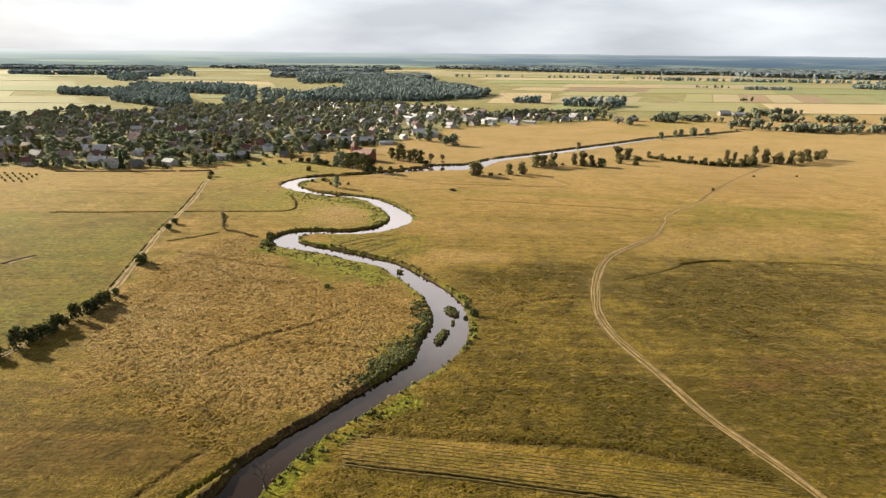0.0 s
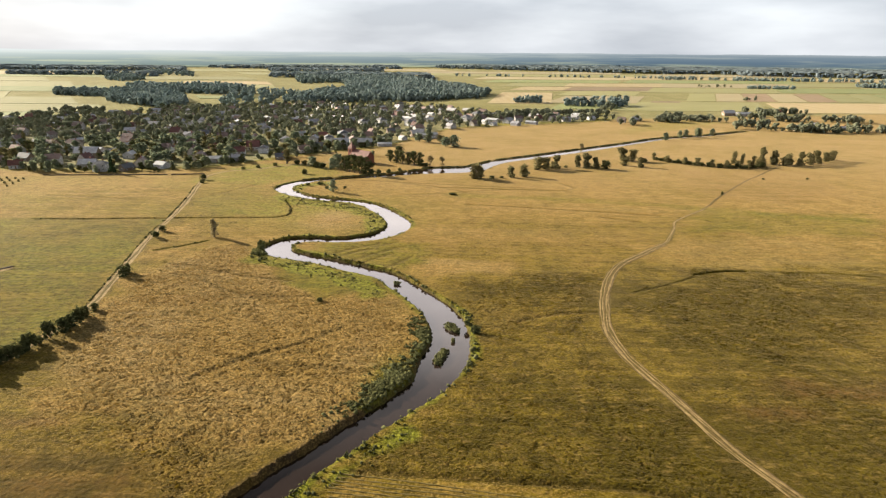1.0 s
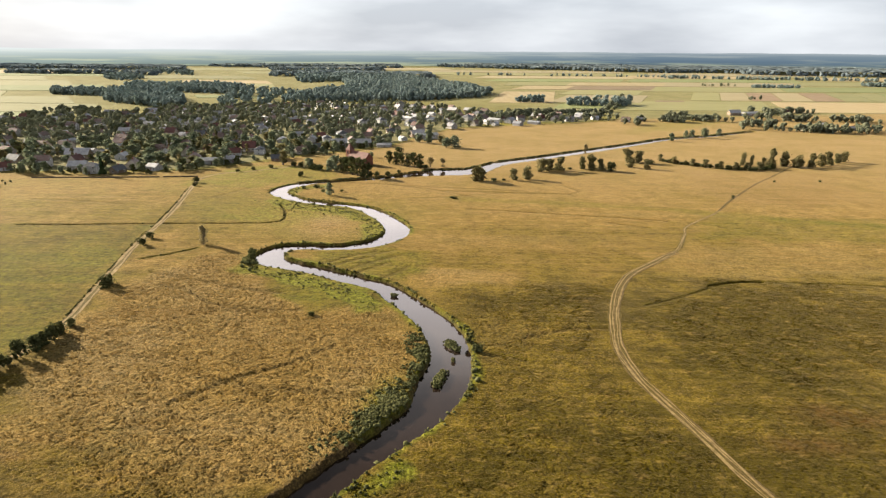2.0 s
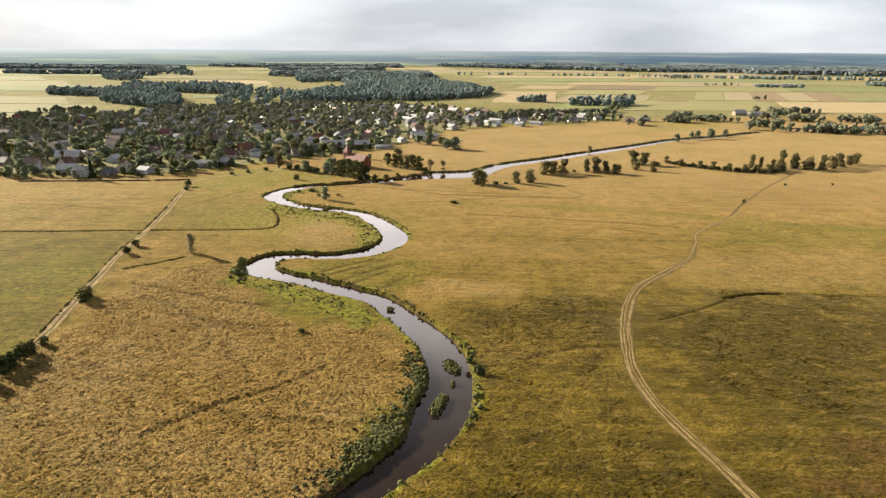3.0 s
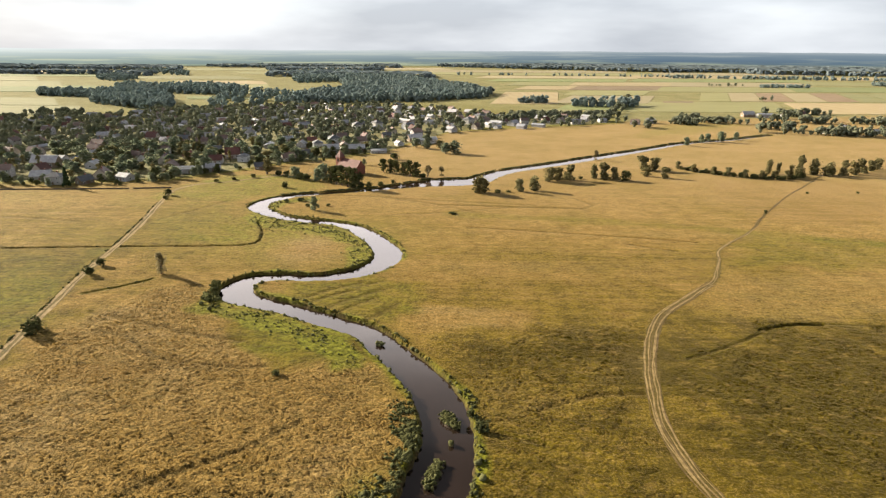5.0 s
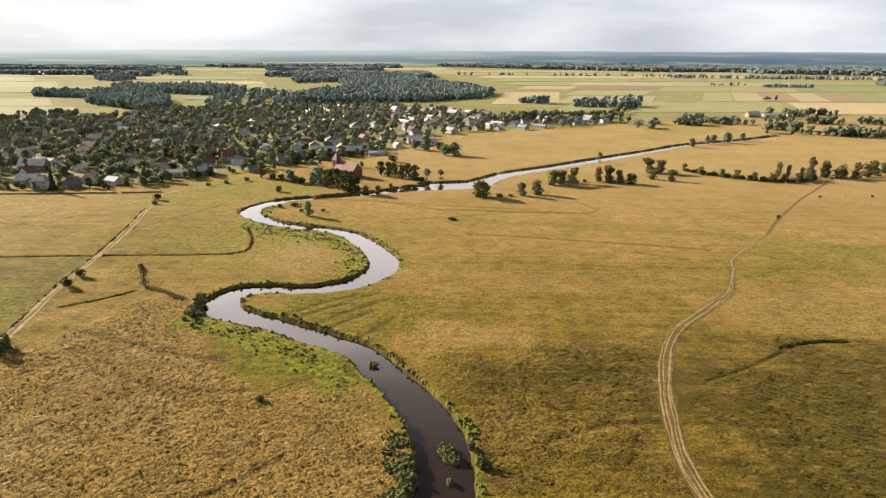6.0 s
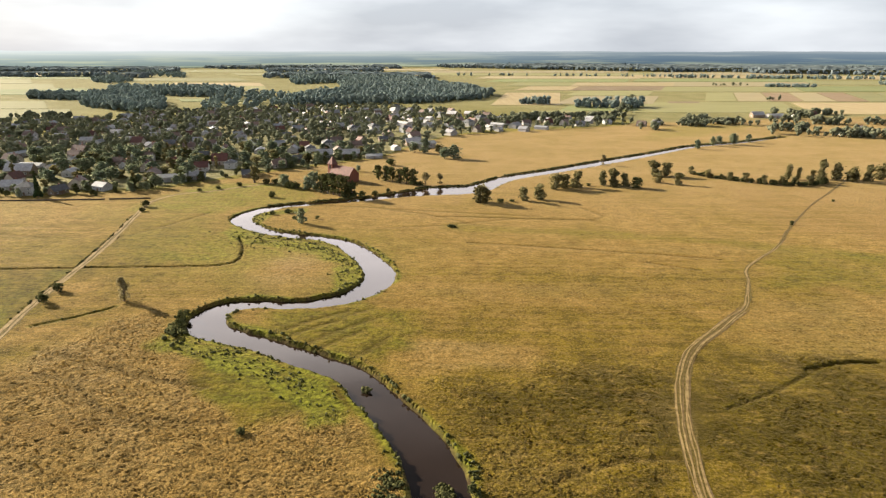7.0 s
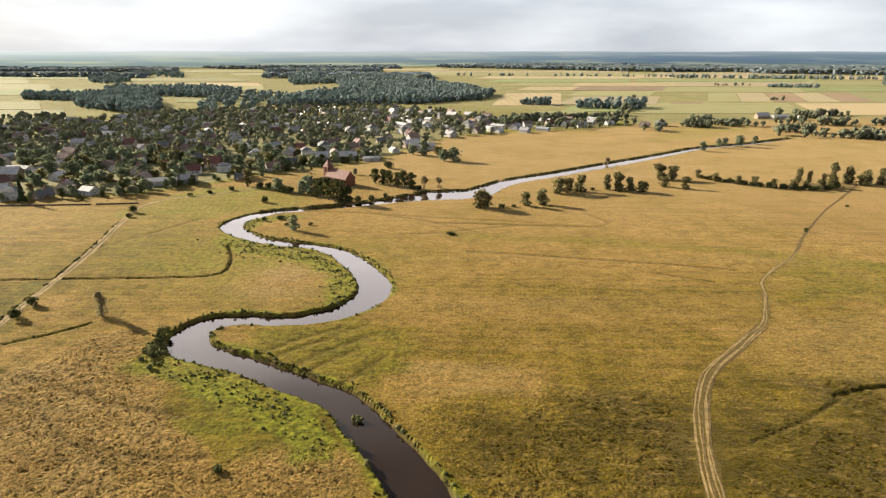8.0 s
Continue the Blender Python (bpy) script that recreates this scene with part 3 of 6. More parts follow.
def plant_cover(x, y, river):
    """How green, how rusty, how rank and how farmed the growth is at each place, and how bleached, furrowed and tussocky."""
    g = 0.50 + 0.10 * wobble(x, y, 55.0, 4) - 0.20 * np.clip((y - 225) / 120, 0, 1) + 0.30 * bell(x, y, 85, 190, 90, 50)
    bend, lush_bend, mid = within(x, y, BEND, 9.0), within(x, y, LUSH_BEND, 5.0), within(x, y, MIXED_MID, 9.0)
    g = g - 0.36 * bend + 0.50 * within(x, y, WEST_FIELD, 7.0) + 0.20 * bell(x, y, -160, 310, 70, 45) + 0.30 * within(x, y, PENINSULA, 6.0) + 0.50 * within(x, y, SEDGE_EAST, 24.0)
    g = g + 0.24 * mid + 0.22 * bell(x, y, 24, 186, 30, 12) + 0.30 * within(x, y, OLIVE_SOUTH, 8.0) + 0.40 * bell(x, y, 55, 100, 70, 34) + 0.50 * bell(x, y, 95, 112, 60, 40)
    g = g - 0.20 * within(x, y, CUT_PATCH, 4.0) - 0.45 * within(x, y, MOWN, 1.5) - 0.15 * within(x, y, TAN_EAST, 8.0) + 0.28 * within(x, y, GREEN_EAST, 9.0)
    g = g + 0.30 * np.clip((6 + 2 * wobble(x, y, 20.0, 61) - reach_of(x, y, GREEN_STRIP, far=16.0)) / 5, 0, 1)
    g = g + 0.45 * lush_bend + 0.75 * bell(x, y, -74, 92, 46, 22) + 0.30 * bell(x, y, -95, 135, 16, 26)
    g = g - 0.30 * bell(x, y, -48, 268, 13, 16) + 0.35 * bell(x, y, -108, 372, 26, 18) + 0.30 * bell(x, y, -105, 310, 20, 40)
    g = g + 0.18 * bell(x, y, 170, 640, 60, 30) + 0.30 * bell(x, y, 25, 556, 40, 16) + 0.20 * bell(x, y, 40, 262, 60, 10)
    r = 0.75 * bell(x, y, 76, 131, 6, 4) + 0.7 * bell(x, y, 88, 129, 7, 3) + 0.6 * bell(x, y, 68, 121, 9, 3) + 0.5 * bell(x, y, 98, 132, 6, 3) + 0.42 * bell(x, y, -66, 96, 40, 12)
    r = r + 0.42 * within(x, y, RUSSET_FIELD, 14.0) + 0.16 * bell(x, y, 60, 420, 200, 60) + 0.7 * bell(x, y, -82, 114, 8, 2) + 0.08 * bell(x, y, -30, 165, 22, 16)
    r = r + 0.35 * bell(x, y, -74, 178, 12, 5) + 0.10 * bell(x, y, 30, 240, 60, 26) + 0.30 * bell(x, y, -49, 270, 10, 13)
    line = np.zeros(len(x))
    for way in FURROWS:
        line = np.maximum(line, 0.66 * np.clip((1.25 - reach_of(x, y, way, far=4.0)) / 0.7, 0, 1))
    for way in SCROLLS:
        line = np.maximum(line, 0.56 * np.clip((1.5 - reach_of(x, y, way, far=4.0)) / 1.2, 0, 1))
    dock = bell(x, y, 76, 131, 5, 4) + bell(x, y, 88, 129, 6, 3) + bell(x, y, 68, 121, 6, 3) + bell(x, y, 98, 132, 6, 3) + 0.8 * bell(x, y, -82, 114, 9, 1.6) + 0.6 * bell(x, y, 30, 113, 6, 2) + 0.7 * bell(x, y, -64, 180, 8, 2.5)
    line = np.maximum(line, np.clip(1.1 * dock, 0, 0.9) * np.clip(0.35 + 1.6 * wobble(x, y, 1.5, 81), 0, 1))
    pale = 0.55 * within(x, y, CUT_PATCH, 3.5) + 0.25 * within(x, y, TAN_EAST, 8.0) + 0.60 * bend * np.clip(0.6 + wobble(x, y, 24.0, 71), 0, 1) + 0.35 * bell(x, y, -22, 150, 12, 18)
    pale = pale + 1.3 * bell(x, y, -49, 270, 14, 16) + 0.12 * bell(x, y, -105, 310, 18, 30) + 0.85 * bell(x, y, -168, 314, 5, 2.5) + 0.3 * mid * np.clip(wobble(x, y, 12.0, 73), 0, 1)
    pale = pale + 0.18 * bell(x, y, -180, 335, 60, 16) + 0.25 * bell(x, y, -40, 340, 40, 10) + 0.30 * bell(x, y, 60, 290, 80, 4) + 0.25 * bell(x, y, 20, 250, 40, 6)
    rank = np.clip((np.where(y > 352, 1.3, 2.4) + np.where(y > 352, 0.4, 1.6) * wobble(x, y, 9.0, 5) - river) / 1.6, 0, 1)
    rank = np.where(undercut(x, y), 0.0, rank)
    rank = np.maximum(rank, bell(x, y, -11, 133, 5, 9) * 1.3)
    lush = 1.2 * bell(x, y, -205, 379, 10, 6) + 0.62 * lush_bend * (0.45 + 0.60 * wobble(x, y, 11.0, 77))
    lush = lush + 0.5 * bell(x, y, -136, 198, 16, 11) + 0.42 * bell(x, y, -114, 203, 12, 6) + 0.4 * bell(x, y, -110, 175, 7, 5) + 0.35 * bell(x, y, -150, 170, 14, 8)
    lush = lush + 0.55 * bell(x, y, -104, 366, 24, 11) + 0.4 * bell(x, y, -120, 395, 18, 10)
    fresh = 0.52 * within(x, y, WEST_FIELD, 7.0) * (0.55 + 0.6 * wobble(x, y, 22.0, 91)) + 0.62 * within(x, y, NORTH_GREEN, 8.0) + 0.30 * within(x, y, DITCH_FIELD, 6.0) * (0.7 + 0.5 * wobble(x, y, 18.0, 92))
    fresh = fresh + 0.26 * within(x, y, NORTH_WEST, 8.0) * (0.5 + 0.8 * wobble(x, y, 25.0, 93)) + 0.34 * within(x, y, PENINSULA, 6.0) + 0.8 * bell(x, y, -54, 280, 34, 26) * (1 - bell(x, y, -49, 268, 17, 18))
    fresh = fresh + 0.45 * within(x, y, FAR_GREEN, 14.0) + 0.22 * within(x, y, GREEN_EAST, 9.0) + 0.25 * np.clip((7 + 2 * wobble(x, y, 20.0, 61) - reach_of(x, y, GREEN_STRIP, far=16.0)) / 5, 0, 1)
    lush = np.maximum(lush, np.clip(fresh, 0, 0.7))
    for way, half in LUSH:
        lush = np.maximum(lush, np.clip((half + 2.0 * wobble(x, y, 6.0, 19) - reach_of(x, y, way, far=16.0)) / 2.5 + 0.4, 0, 1))
    rank = np.maximum(rank, np.clip(lush * (1 + 0.4 * wobble(x, y, 5.0, 13)), 0, 1))
    for k, way in enumerate(DITCHES):
        e = reach_of(x, y, way, far=6.0)
        rank = np.maximum(rank, (0.5 if k in (1, 5) else 0.15) * np.clip((1.6 - e) / 0.9, 0, 1))
        line = np.maximum(line, (0.85, 0.6, 0.8, 0.7, 0.9, 0.7)[k] * np.clip((0.9 - e) / 0.5, 0, 1))
    town = np.clip(1.5 * bell(x, y, -260, 470, 170, 95) + 1.5 * bell(x, y, -150, 640, 210, 190) + bell(x, y, 90, 690, 90, 30), 0, 1)
    town = town * np.clip((y - np.interp(x, *zip(*VILLAGE_EDGE))) / 14, 0, 1)
    rank = np.maximum(rank.clip(0, 1), 1.4 * town)
    farm = np.clip((y - 640 - 0.25 * np.abs(x - 100)) / 60, 0, 1) + np.clip((-x - 300 + 0.2 * (y - 500)) / 60, 0, 1) * (y > 380)
    g = g + 0.9 * np.clip(farm, 0, 1)
    farm = np.maximum(farm, 0.82 * np.clip((y - 290) / 150, 0, 1) * np.where(y < 440, np.clip((x + 70) / 60, 0.12, 1), 1))
    farm = np.maximum(farm, np.clip((np.hypot(x, y - 200) - 900) / 200, 0, 1)) * (1 - town) + 0.3 * town * np.clip((wobble(x, y, 14.0, 21) - 0.35) * 5, 0, 1)
    kinds = np.clip(np.stack([np.clip(g, 0, 1.4), np.clip(r, 0, 1), np.clip(rank, 0, 1.4), np.clip(farm, 0, 1)], -1), 0, 1.4)
    return kinds, np.stack([pale.clip(0, 1), line.clip(0, 1), roughness(x, y), np.ones(len(x))], -1)


def set_cover(me, x, y, river):
    for name, rows in zip(("cover", "sward"), plant_cover(x, y, river)):
        me.attributes.new(name, "FLOAT_COLOR", "POINT").data.foreach_set("color", rows.astype(np.float32).ravel())


def axis(stops):
    """Grid lines: (until, spacing) rows, the spacing growing where it is a ratio below zero."""
    v = [stops[0]]
    for until, step in stops[1:]:
        if step > 0:
            v += list(np.arange(v[-1] + step, until, step))
        else:
            s = v[-1] - v[-2]
            while v[-1] + s < until:
                s *= -step
                v.append(min(v[-1] + s, until))
    return np.array(v)


def build_ground():
    xs = np.concatenate([-axis([115, (270, 3.0), (4900, -1.12)])[::-1], axis([-115 + 1.2, (-104, 1.2), (104, 0.68), (285, 2.0), (4900, -1.12)])])
    ys = np.concatenate([-axis([-60, (190, 2.6), (4900, -1.15)])[::-1], axis([62, (78, 1.6), (262, 0.66), (360, 0.95), (615, 1.8), (4900, -1.08)])])
    X, Y = np.meshgrid(xs, ys)
    x, y = X.ravel(), Y.ravel()
    d = reach_of(x, y, RIVER, RIVER[:, 2])
    z = ground_height(x, y, d)
    keep_flat = np.minimum(reach_of(x, y, TRACK_EAST, far=12.0) - 3.2, reach_of(x, y, TRACK_WEST, far=12.0) - 2.2)
    shag = np.clip(keep_flat / 3, 0, 1) * np.clip((d - 0.8) / 2, 0, 1) * (np.abs(x) < 280) * (y > 62) * (y < 615) * np.clip((430 - y) / 160, 0.15, 1)
    shag = shag * (0.45 + 0.55 * roughness(x, y))
    nx, ny = len(xs), len(ys)
    lumps = np.pad(np.random.default_rng(5).uniform(-1, 1, (ny, nx)), 1, mode="edge")
    soft = sum(lumps[a:a + ny, b:b + nx] for a in range(3) for b in range(3)) / 9
    z = z + shag * (0.05 * soft.ravel() + 0.105 * lumps[1:-1, 1:-1].ravel() + 0.05 * wobble(x, y, 4.5, 12))
    i = np.arange(nx * ny).reshape(ny, nx)
    a, b, c, e = (q.ravel() for q in (i[:-1, :-1], i[:-1, 1:], i[1:, 1:], i[1:, :-1]))
    flip = np.random.default_rng(6).random(len(a)) < 0.5
    faces = np.concatenate([np.stack([a, b, np.where(flip, c, e)], -1), np.stack([np.where(flip, a, b), c, e], -1)])
    me = np_mesh("ground", np.stack([x, y, z], -1), faces)
    set_cover(me, x, y, d)
    # dark soil colour; the wider strip on the undercut bank also stands for shade
    soil = me.attributes.new("bare", "FLOAT", "POINT")
    soil.data.foreach_set("value", (np.clip((np.where(undercut(x, y), 1.9, 1.0) - d) / 0.6, 0, 1) * (0.75 + 0.25 * wobble(x, y, 3.0, 7))).astype(np.float32))
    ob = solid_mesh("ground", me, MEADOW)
    me.shade_flat()
    return tagged(ob, "dry golden and olive grass meadow on a flat flood plain", "ground", kind="structure")


build_ground()


def ribbon(line, half, across=3):
    """A strip along a line, lying on the land; half may vary along it."""
    p = line[:, :2]
    t = np.gradient(p, axis=0)
    t /= np.linalg.norm(t, axis=1)[:, None]
    n = np.stack([-t[:, 1], t[:, 0]], -1)
    half = np.broadcast_to(half, (len(p),))
    u = np.linspace(-1, 1, across)
    v = p[:, None] + n[:, None] * (u[None, :, None] * half[:, None, None])
    v = v.reshape(-1, 2)
    i = np.arange(len(v)).reshape(len(p), across)
    faces = np.stack([i[:-1, :-1], i[1:, :-1], i[1:, 1:], i[:-1, 1:]], -1).reshape(-1, 4)
    return v, faces


def build_water():
    v, f = ribbon(RIVER, RIVER[:, 2] + 1.6, 5)
    me = np_mesh("water", np.column_stack([v, np.repeat(water_level(RIVER[:, 1]), 5)]), f)
    tagged(solid_mesh("water", me, WATER), "calm brown meandering river reflecting the bright sky", "river", kind="structure")


build_water()


def build_track(name, line, label, ruts, width, braid=0.0, dark_from=9999.0, dark=()):
    """A farm track: bare wheel ruts with grass left between them; braid adds side ruts on the stretch where it spreads."""
    track = tagged(new(name), label, "dirt track", kind="structure")
    t = np.gradient(line[:, :2], axis=0)
    t /= np.linalg.norm(t, axis=1)[:, None]
    n = np.stack([-t[:, 1], t[:, 0]], -1)
    s = np.arange(len(line))
    spread = np.exp(-((line[:, 1] - 182) / 42) ** 2) * braid
    half = (0.75 + 0.6 * spread) * np.clip((330 - line[:, 1]) / 110, 0.25 if dark else 1.0, 1) * (1 + 0.22 * np.sin(s / 4.3) + 0.15 * np.sin(s / 1.7 + 1)) + width
    v, f = ribbon(line, half, 5)
    solid_mesh("verge", np_mesh("verge", np.column_stack([v, lie(v[:, 0], v[:, 1]) + 0.03]), f), VERGE, track)
    for k, off in enumerate(dark):   # thin darker lines among the pale ones
        path = line[:, :2] + n * (off * (0.8 + 0.3 * spread) + 0.2 * np.sin(s / 15 + k) + 0.08 * np.sin(s / 2.7 + k))[:, None]
        go = line[:, 1] < 238
        v, f = ribbon(path[go], (0.11 + 0.05 * np.sin(s / 5.0 + 2 * k) + 0.03 * np.sin(s / 1.9))[go], 3)
        solid_mesh("wheel_rut", np_mesh("wheel_rut", np.column_stack([v, lie(v[:, 0], v[:, 1]) + 0.042]), f), DARK_EARTH, track)
    for k, off in enumerate(ruts):
        outer = abs(off) > 1.2
        use = spread > 0.12 if outer else np.ones(len(s), bool)
        side = np.sign(off) * (np.abs(off) * (spread / max(braid, 1e-6) if outer else 1) + spread * 0.35)
        path = line[:, :2] + n * (side + 0.2 * np.sin(s / 17 + k * 2) + 0.10 * np.sin(s / 3.1 + k) + 0.06 * np.sin(s / 1.3 + 2 * k))[:, None]
        half = width * (0.8 + 0.25 * np.sin(s / 7.0 + 3 * k) + 0.2 * np.sin(s / 2.3 + k)) * (0.7 if outer else 1.0)
        for stretch, earth in ((line[:, 1] <= dark_from, DIRT), (line[:, 1] >= dark_from - 1, DARK_EARTH)):
            go = use & stretch & ((line[:, 1] < 236) | (abs(off) < 0.5) | (not dark))
            if go.sum() < 3:
                continue
            v, f = ribbon(path[go], half[go], 3)
            z = lie(v[:, 0], v[:, 1]) + 0.05
            solid_mesh("wheel_rut", np_mesh("wheel_rut", np.column_stack([v, z]), f), earth, track)


build_track("track_west", TRACK_WEST, "pale bare dirt farm track running straight to the village", (-0.72, 0.72), 0.52)
build_track("track_east", TRACK_EAST, "winding pale dirt track with parallel wheel ruts through grass", (-0.78, -0.28, 0.30, 0.82), 0.19, 1.0, 300.0, (-1.35, 0.02, 1.25))


# ---- grasses and reeds ----
rng = np.random.default_rng(7)


def tufts(x, y, z, tall, wide, blades, lean=0.5):
    """Tufts of bent pointed blades, each tuft its own island: a fan of triangles round a shared root."""
    n = len(x)
    a = rng.uniform(0, 2 * np.pi, (n, 1)) + np.linspace(0, 2 * np.pi, blades, endpoint=False) + rng.uniform(-0.4, 0.4, (n, blades))
    h = tall[:, None] * rng.uniform(0.6, 1.15, (n, blades))
    w = wide[:, None] * rng.uniform(0.7, 1.2, (n, blades))
    out = w * lean * rng.uniform(0.6, 1.8, (n, blades))
    root = np.stack([x, y, z + tall * 0.55], -1)[:, None]
    base = np.stack([x, y, z - 0.05], -1)[:, None]
    da = 2.2 / blades * 1.5
    def at(ang, r, hh):
        return np.stack([np.cos(ang) * r, np.sin(ang) * r, hh], -1)
    left = base + at(a - da, w, np.zeros_like(h))
    right = base + at(a + da, w, np.zeros_like(h))
    tip = base + at(a, out, h)
    v = np.concatenate([np.broadcast_to(root, (n, 1, 3)), np.stack([left, right, tip], 2).reshape(n, -1, 3)], 1)
    k = v.shape[1]
    b = np.arange(blades) * 3 + 1
    f = np.concatenate([np.stack([b, b + 1, b + 2], -1), np.stack([np.zeros_like(b), b, b + 2], -1)])
    faces = (np.arange(n) * k)[:, None, None] + f[None]
    return v.reshape(-1, 3), faces.reshape(-1, 3)


def mounds(x, y, z, tall, wide, sides=5):
    """Squat uneven tussocks: a ragged ring and an off-centre top, each its own island."""
    n = len(x)
    a = rng.uniform(0, 2 * np.pi, (n, 1)) + np.linspace(0, 2 * np.pi, sides, endpoint=False)
    r = wide[:, None] * rng.uniform(0.5, 1.5, (n, sides))
    low = np.stack([x[:, None] + 1.25 * r * np.cos(a), y[:, None] + 0.85 * r * np.sin(a), np.broadcast_to((z - 0.12)[:, None], a.shape)], -1)
    top = np.stack([x + rng.normal(0, 0.3, n) * wide, y + rng.normal(0, 0.3, n) * wide, z + tall], -1)[:, None]
    v = np.concatenate([low, top], 1)
    k = np.arange(sides)
    f = np.stack([k, (k + 1) % sides, np.full(sides, sides)], -1)
    faces = (np.arange(n) * v.shape[1])[:, None, None] + f[None]
    return v.reshape(-1, 3), faces.reshape(-1, 3)


def build_grass():
    """Tussocks over the meadow, thickest where the camera passes nearest."""
    n = 170000
    y = 78 + 240 * rng.random(n) ** 1.35
    x = rng.uniform(-1, 1, n) * (28 + 0.62 * y)
    rough = roughness(x, y)
    keep = 0.5 * wobble(x, y, 2.6, 6) + 0.6 * wobble(x, y, 9.0, 8) + rng.uniform(-1.0, 1.0, n) > 0.95 - 1.75 * rough
    x, y, rough = x[keep], y[keep], rough[keep]
    d = reach_of(x, y, RIVER, RIVER[:, 2])
    e = np.minimum(reach_of(x, y, TRACK_EAST, far=6.0) - 1.6, reach_of(x, y, TRACK_WEST, far=6.0) - 0.9)
    mown = (np.abs(y - (90.4 - 0.17 * (x - 15))) < 4.8) & (x > -20)
    keep = (d > 1.0) & (e > 0.6) & ~mown
    x, y, d, rough = x[keep], y[keep], d[keep], rough[keep]
    size = rng.gamma(4.0, 0.17, len(x)).clip(0.25, 1.5) * (0.55 + 0.45 * rough)
    z = ground_height(x, y, d)
    v, f = mounds(x, y, z, 0.20 * size, 0.33 * size, 5)
    me = np_mesh("meadow_grass", v, f)
    per = len(v) // len(x)
    set_cover(me, np.repeat(x, per), np.repeat(y, per), np.repeat(d, per))
    tagged(solid_mesh("meadow_grass", me, GRASS), "dry straw-coloured grass tussocks covering the meadow", "grass", kind="stuff")


def build_reeds():
    """Rank green reeds and sedge along the banks, in the reed beds and the ditches."""
    xs, ys, hs = [], [], []
    t = np.gradient(RIVER[:, :2], axis=0)
    t /= np.linalg.norm(t, axis=1)[:, None]
    nrm = np.stack([-t[:, 1], t[:, 0]], -1)
    n = 7500
    k = rng.integers(0, len(RIVER), n)
    side = rng.choice([-1, 1], n)
    off = RIVER[k, 2] + 0.25 + np.abs(rng.normal(0, 0.8, n)) * (0.7 + 0.6 * wobble(RIVER[k, 0], RIVER[k, 1], 11.0, 2 + 0.0))
    steep = (side > 0) & (RIVER[k, 1] < 116)   # bare undercut bank
    k, side, off, n = k[~steep], side[~steep], off[~steep], int((~steep).sum())
    p = RIVER[k, :2] + nrm[k] * (side * off)[:, None]
    xs.append(p[:, 0]), ys.append(p[:, 1]), hs.append(rng.uniform(0.2, 0.62, n) * np.where(RIVER[k, 1] > 340, 0.35, 1.0))
    for cx, cy, rx, ry, turn, count, tall in ((-12.0, 132, 3.2, 12.5, -0.5, 2200, 0.45), (-6.6, 156, 2.3, 11, 0.1, 1400, 0.42), (-6.2, 146, 2.0, 6, -0.2, 620, 0.42),
                                              (-67, 221, 2.5, 5, 0.3, 160, 1.0)):
        u = rng.normal(0, 0.55, (count, 2)) * (rx, ry)
        c, s = math.cos(turn), math.sin(turn)
        xs.append(cx + u[:, 0] * c - u[:, 1] * s), ys.append(cy + u[:, 0] * s + u[:, 1] * c), hs.append(rng.uniform(0.6, 1.1, count) * tall)
    k = np.nonzero(RIVER[:, 1] > 350)[0]   # a taller dark fringe on the north bank of the upper reach
    k = k[rng.integers(0, len(k), 5200)]
    p = RIVER[k, :2] + nrm[k] * (RIVER[k, 2] + 0.9 + np.abs(rng.normal(0, 0.7, len(k))))[:, None]
    xs.append(p[:, 0]), ys.append(p[:, 1]), hs.append(rng.uniform(0.25, 0.65, len(k)))
    low = RIVER[RIVER[:, 1] < 205]
    tl = np.gradient(low[:, :2], axis=0)
    tl /= np.linalg.norm(tl, axis=1)[:, None]
    k = rng.integers(0, len(low), 1500)
    k = k[wobble(low[k, 0], low[k, 1], 3.5, 31) > 0.05]
    q = low[k, :2] + np.stack([tl[k, 1], -tl[k, 0]], -1) * (low[k, 2] + 1.0 + np.abs(rng.normal(0, 0.9, len(k))))[:, None]
    xs.append(q[:, 0]), ys.append(q[:, 1]), hs.append(rng.uniform(0.1, 0.45, len(k)))
    for line, half in (*LUSH[:3], LUSH[5]):
        k = rng.integers(0, len(line), int(len(line) * half * 1.5))
        xs.append(line[k, 0] + rng.normal(0, 0.5 * half, len(k))), ys.append(line[k, 1] + rng.normal(0, 0.5 * half, len(k))), hs.append(rng.uniform(0.14, 0.42, len(k)))
    way = TRACK_WEST[(TRACK_WEST[:, 1] > 125) & (TRACK_WEST[:, 1] < 335)]
    k = rng.integers(0, len(way), 900)
    k = k[wobble(way[k, 0], way[k, 1], 6.0, 41) > -0.45]
    xs.append(way[k, 0] - 1.6 + rng.normal(0, 0.25, len(k))), ys.append(way[k, 1]), hs.append(rng.uniform(0.15, 0.42, len(k)))
    for line in (DITCHES[0], DITCHES[1], DITCHES[5]):
        m = int(len(line) * 0.8)
        k = rng.integers(0, len(line), m)
        xs.append(line[k, 0] + rng.normal(0, 0.6, m)), ys.append(line[k, 1] + rng.normal(0, 0.6, m)), hs.append(rng.uniform(0.15, 0.36, m))
    x, y, h = np.concatenate(xs), np.concatenate(ys), np.concatenate(hs)
    d = reach_of(x, y, RIVER, RIVER[:, 2])
    keep = (wobble(x, y, 2.6, 17) + rng.uniform(-0.6, 0.6, len(x)) > -0.15) & (d > 0.35) & ((d > 1.0) | (x + 0.35 * (y - 130) > 0) & (y < 150) | (rng.random(len(x)) < 0.3))
    x, y, h, d = x[keep], y[keep], h[keep], d[keep]
    z = np.maximum(ground_height(x, y, d), water_level(y))
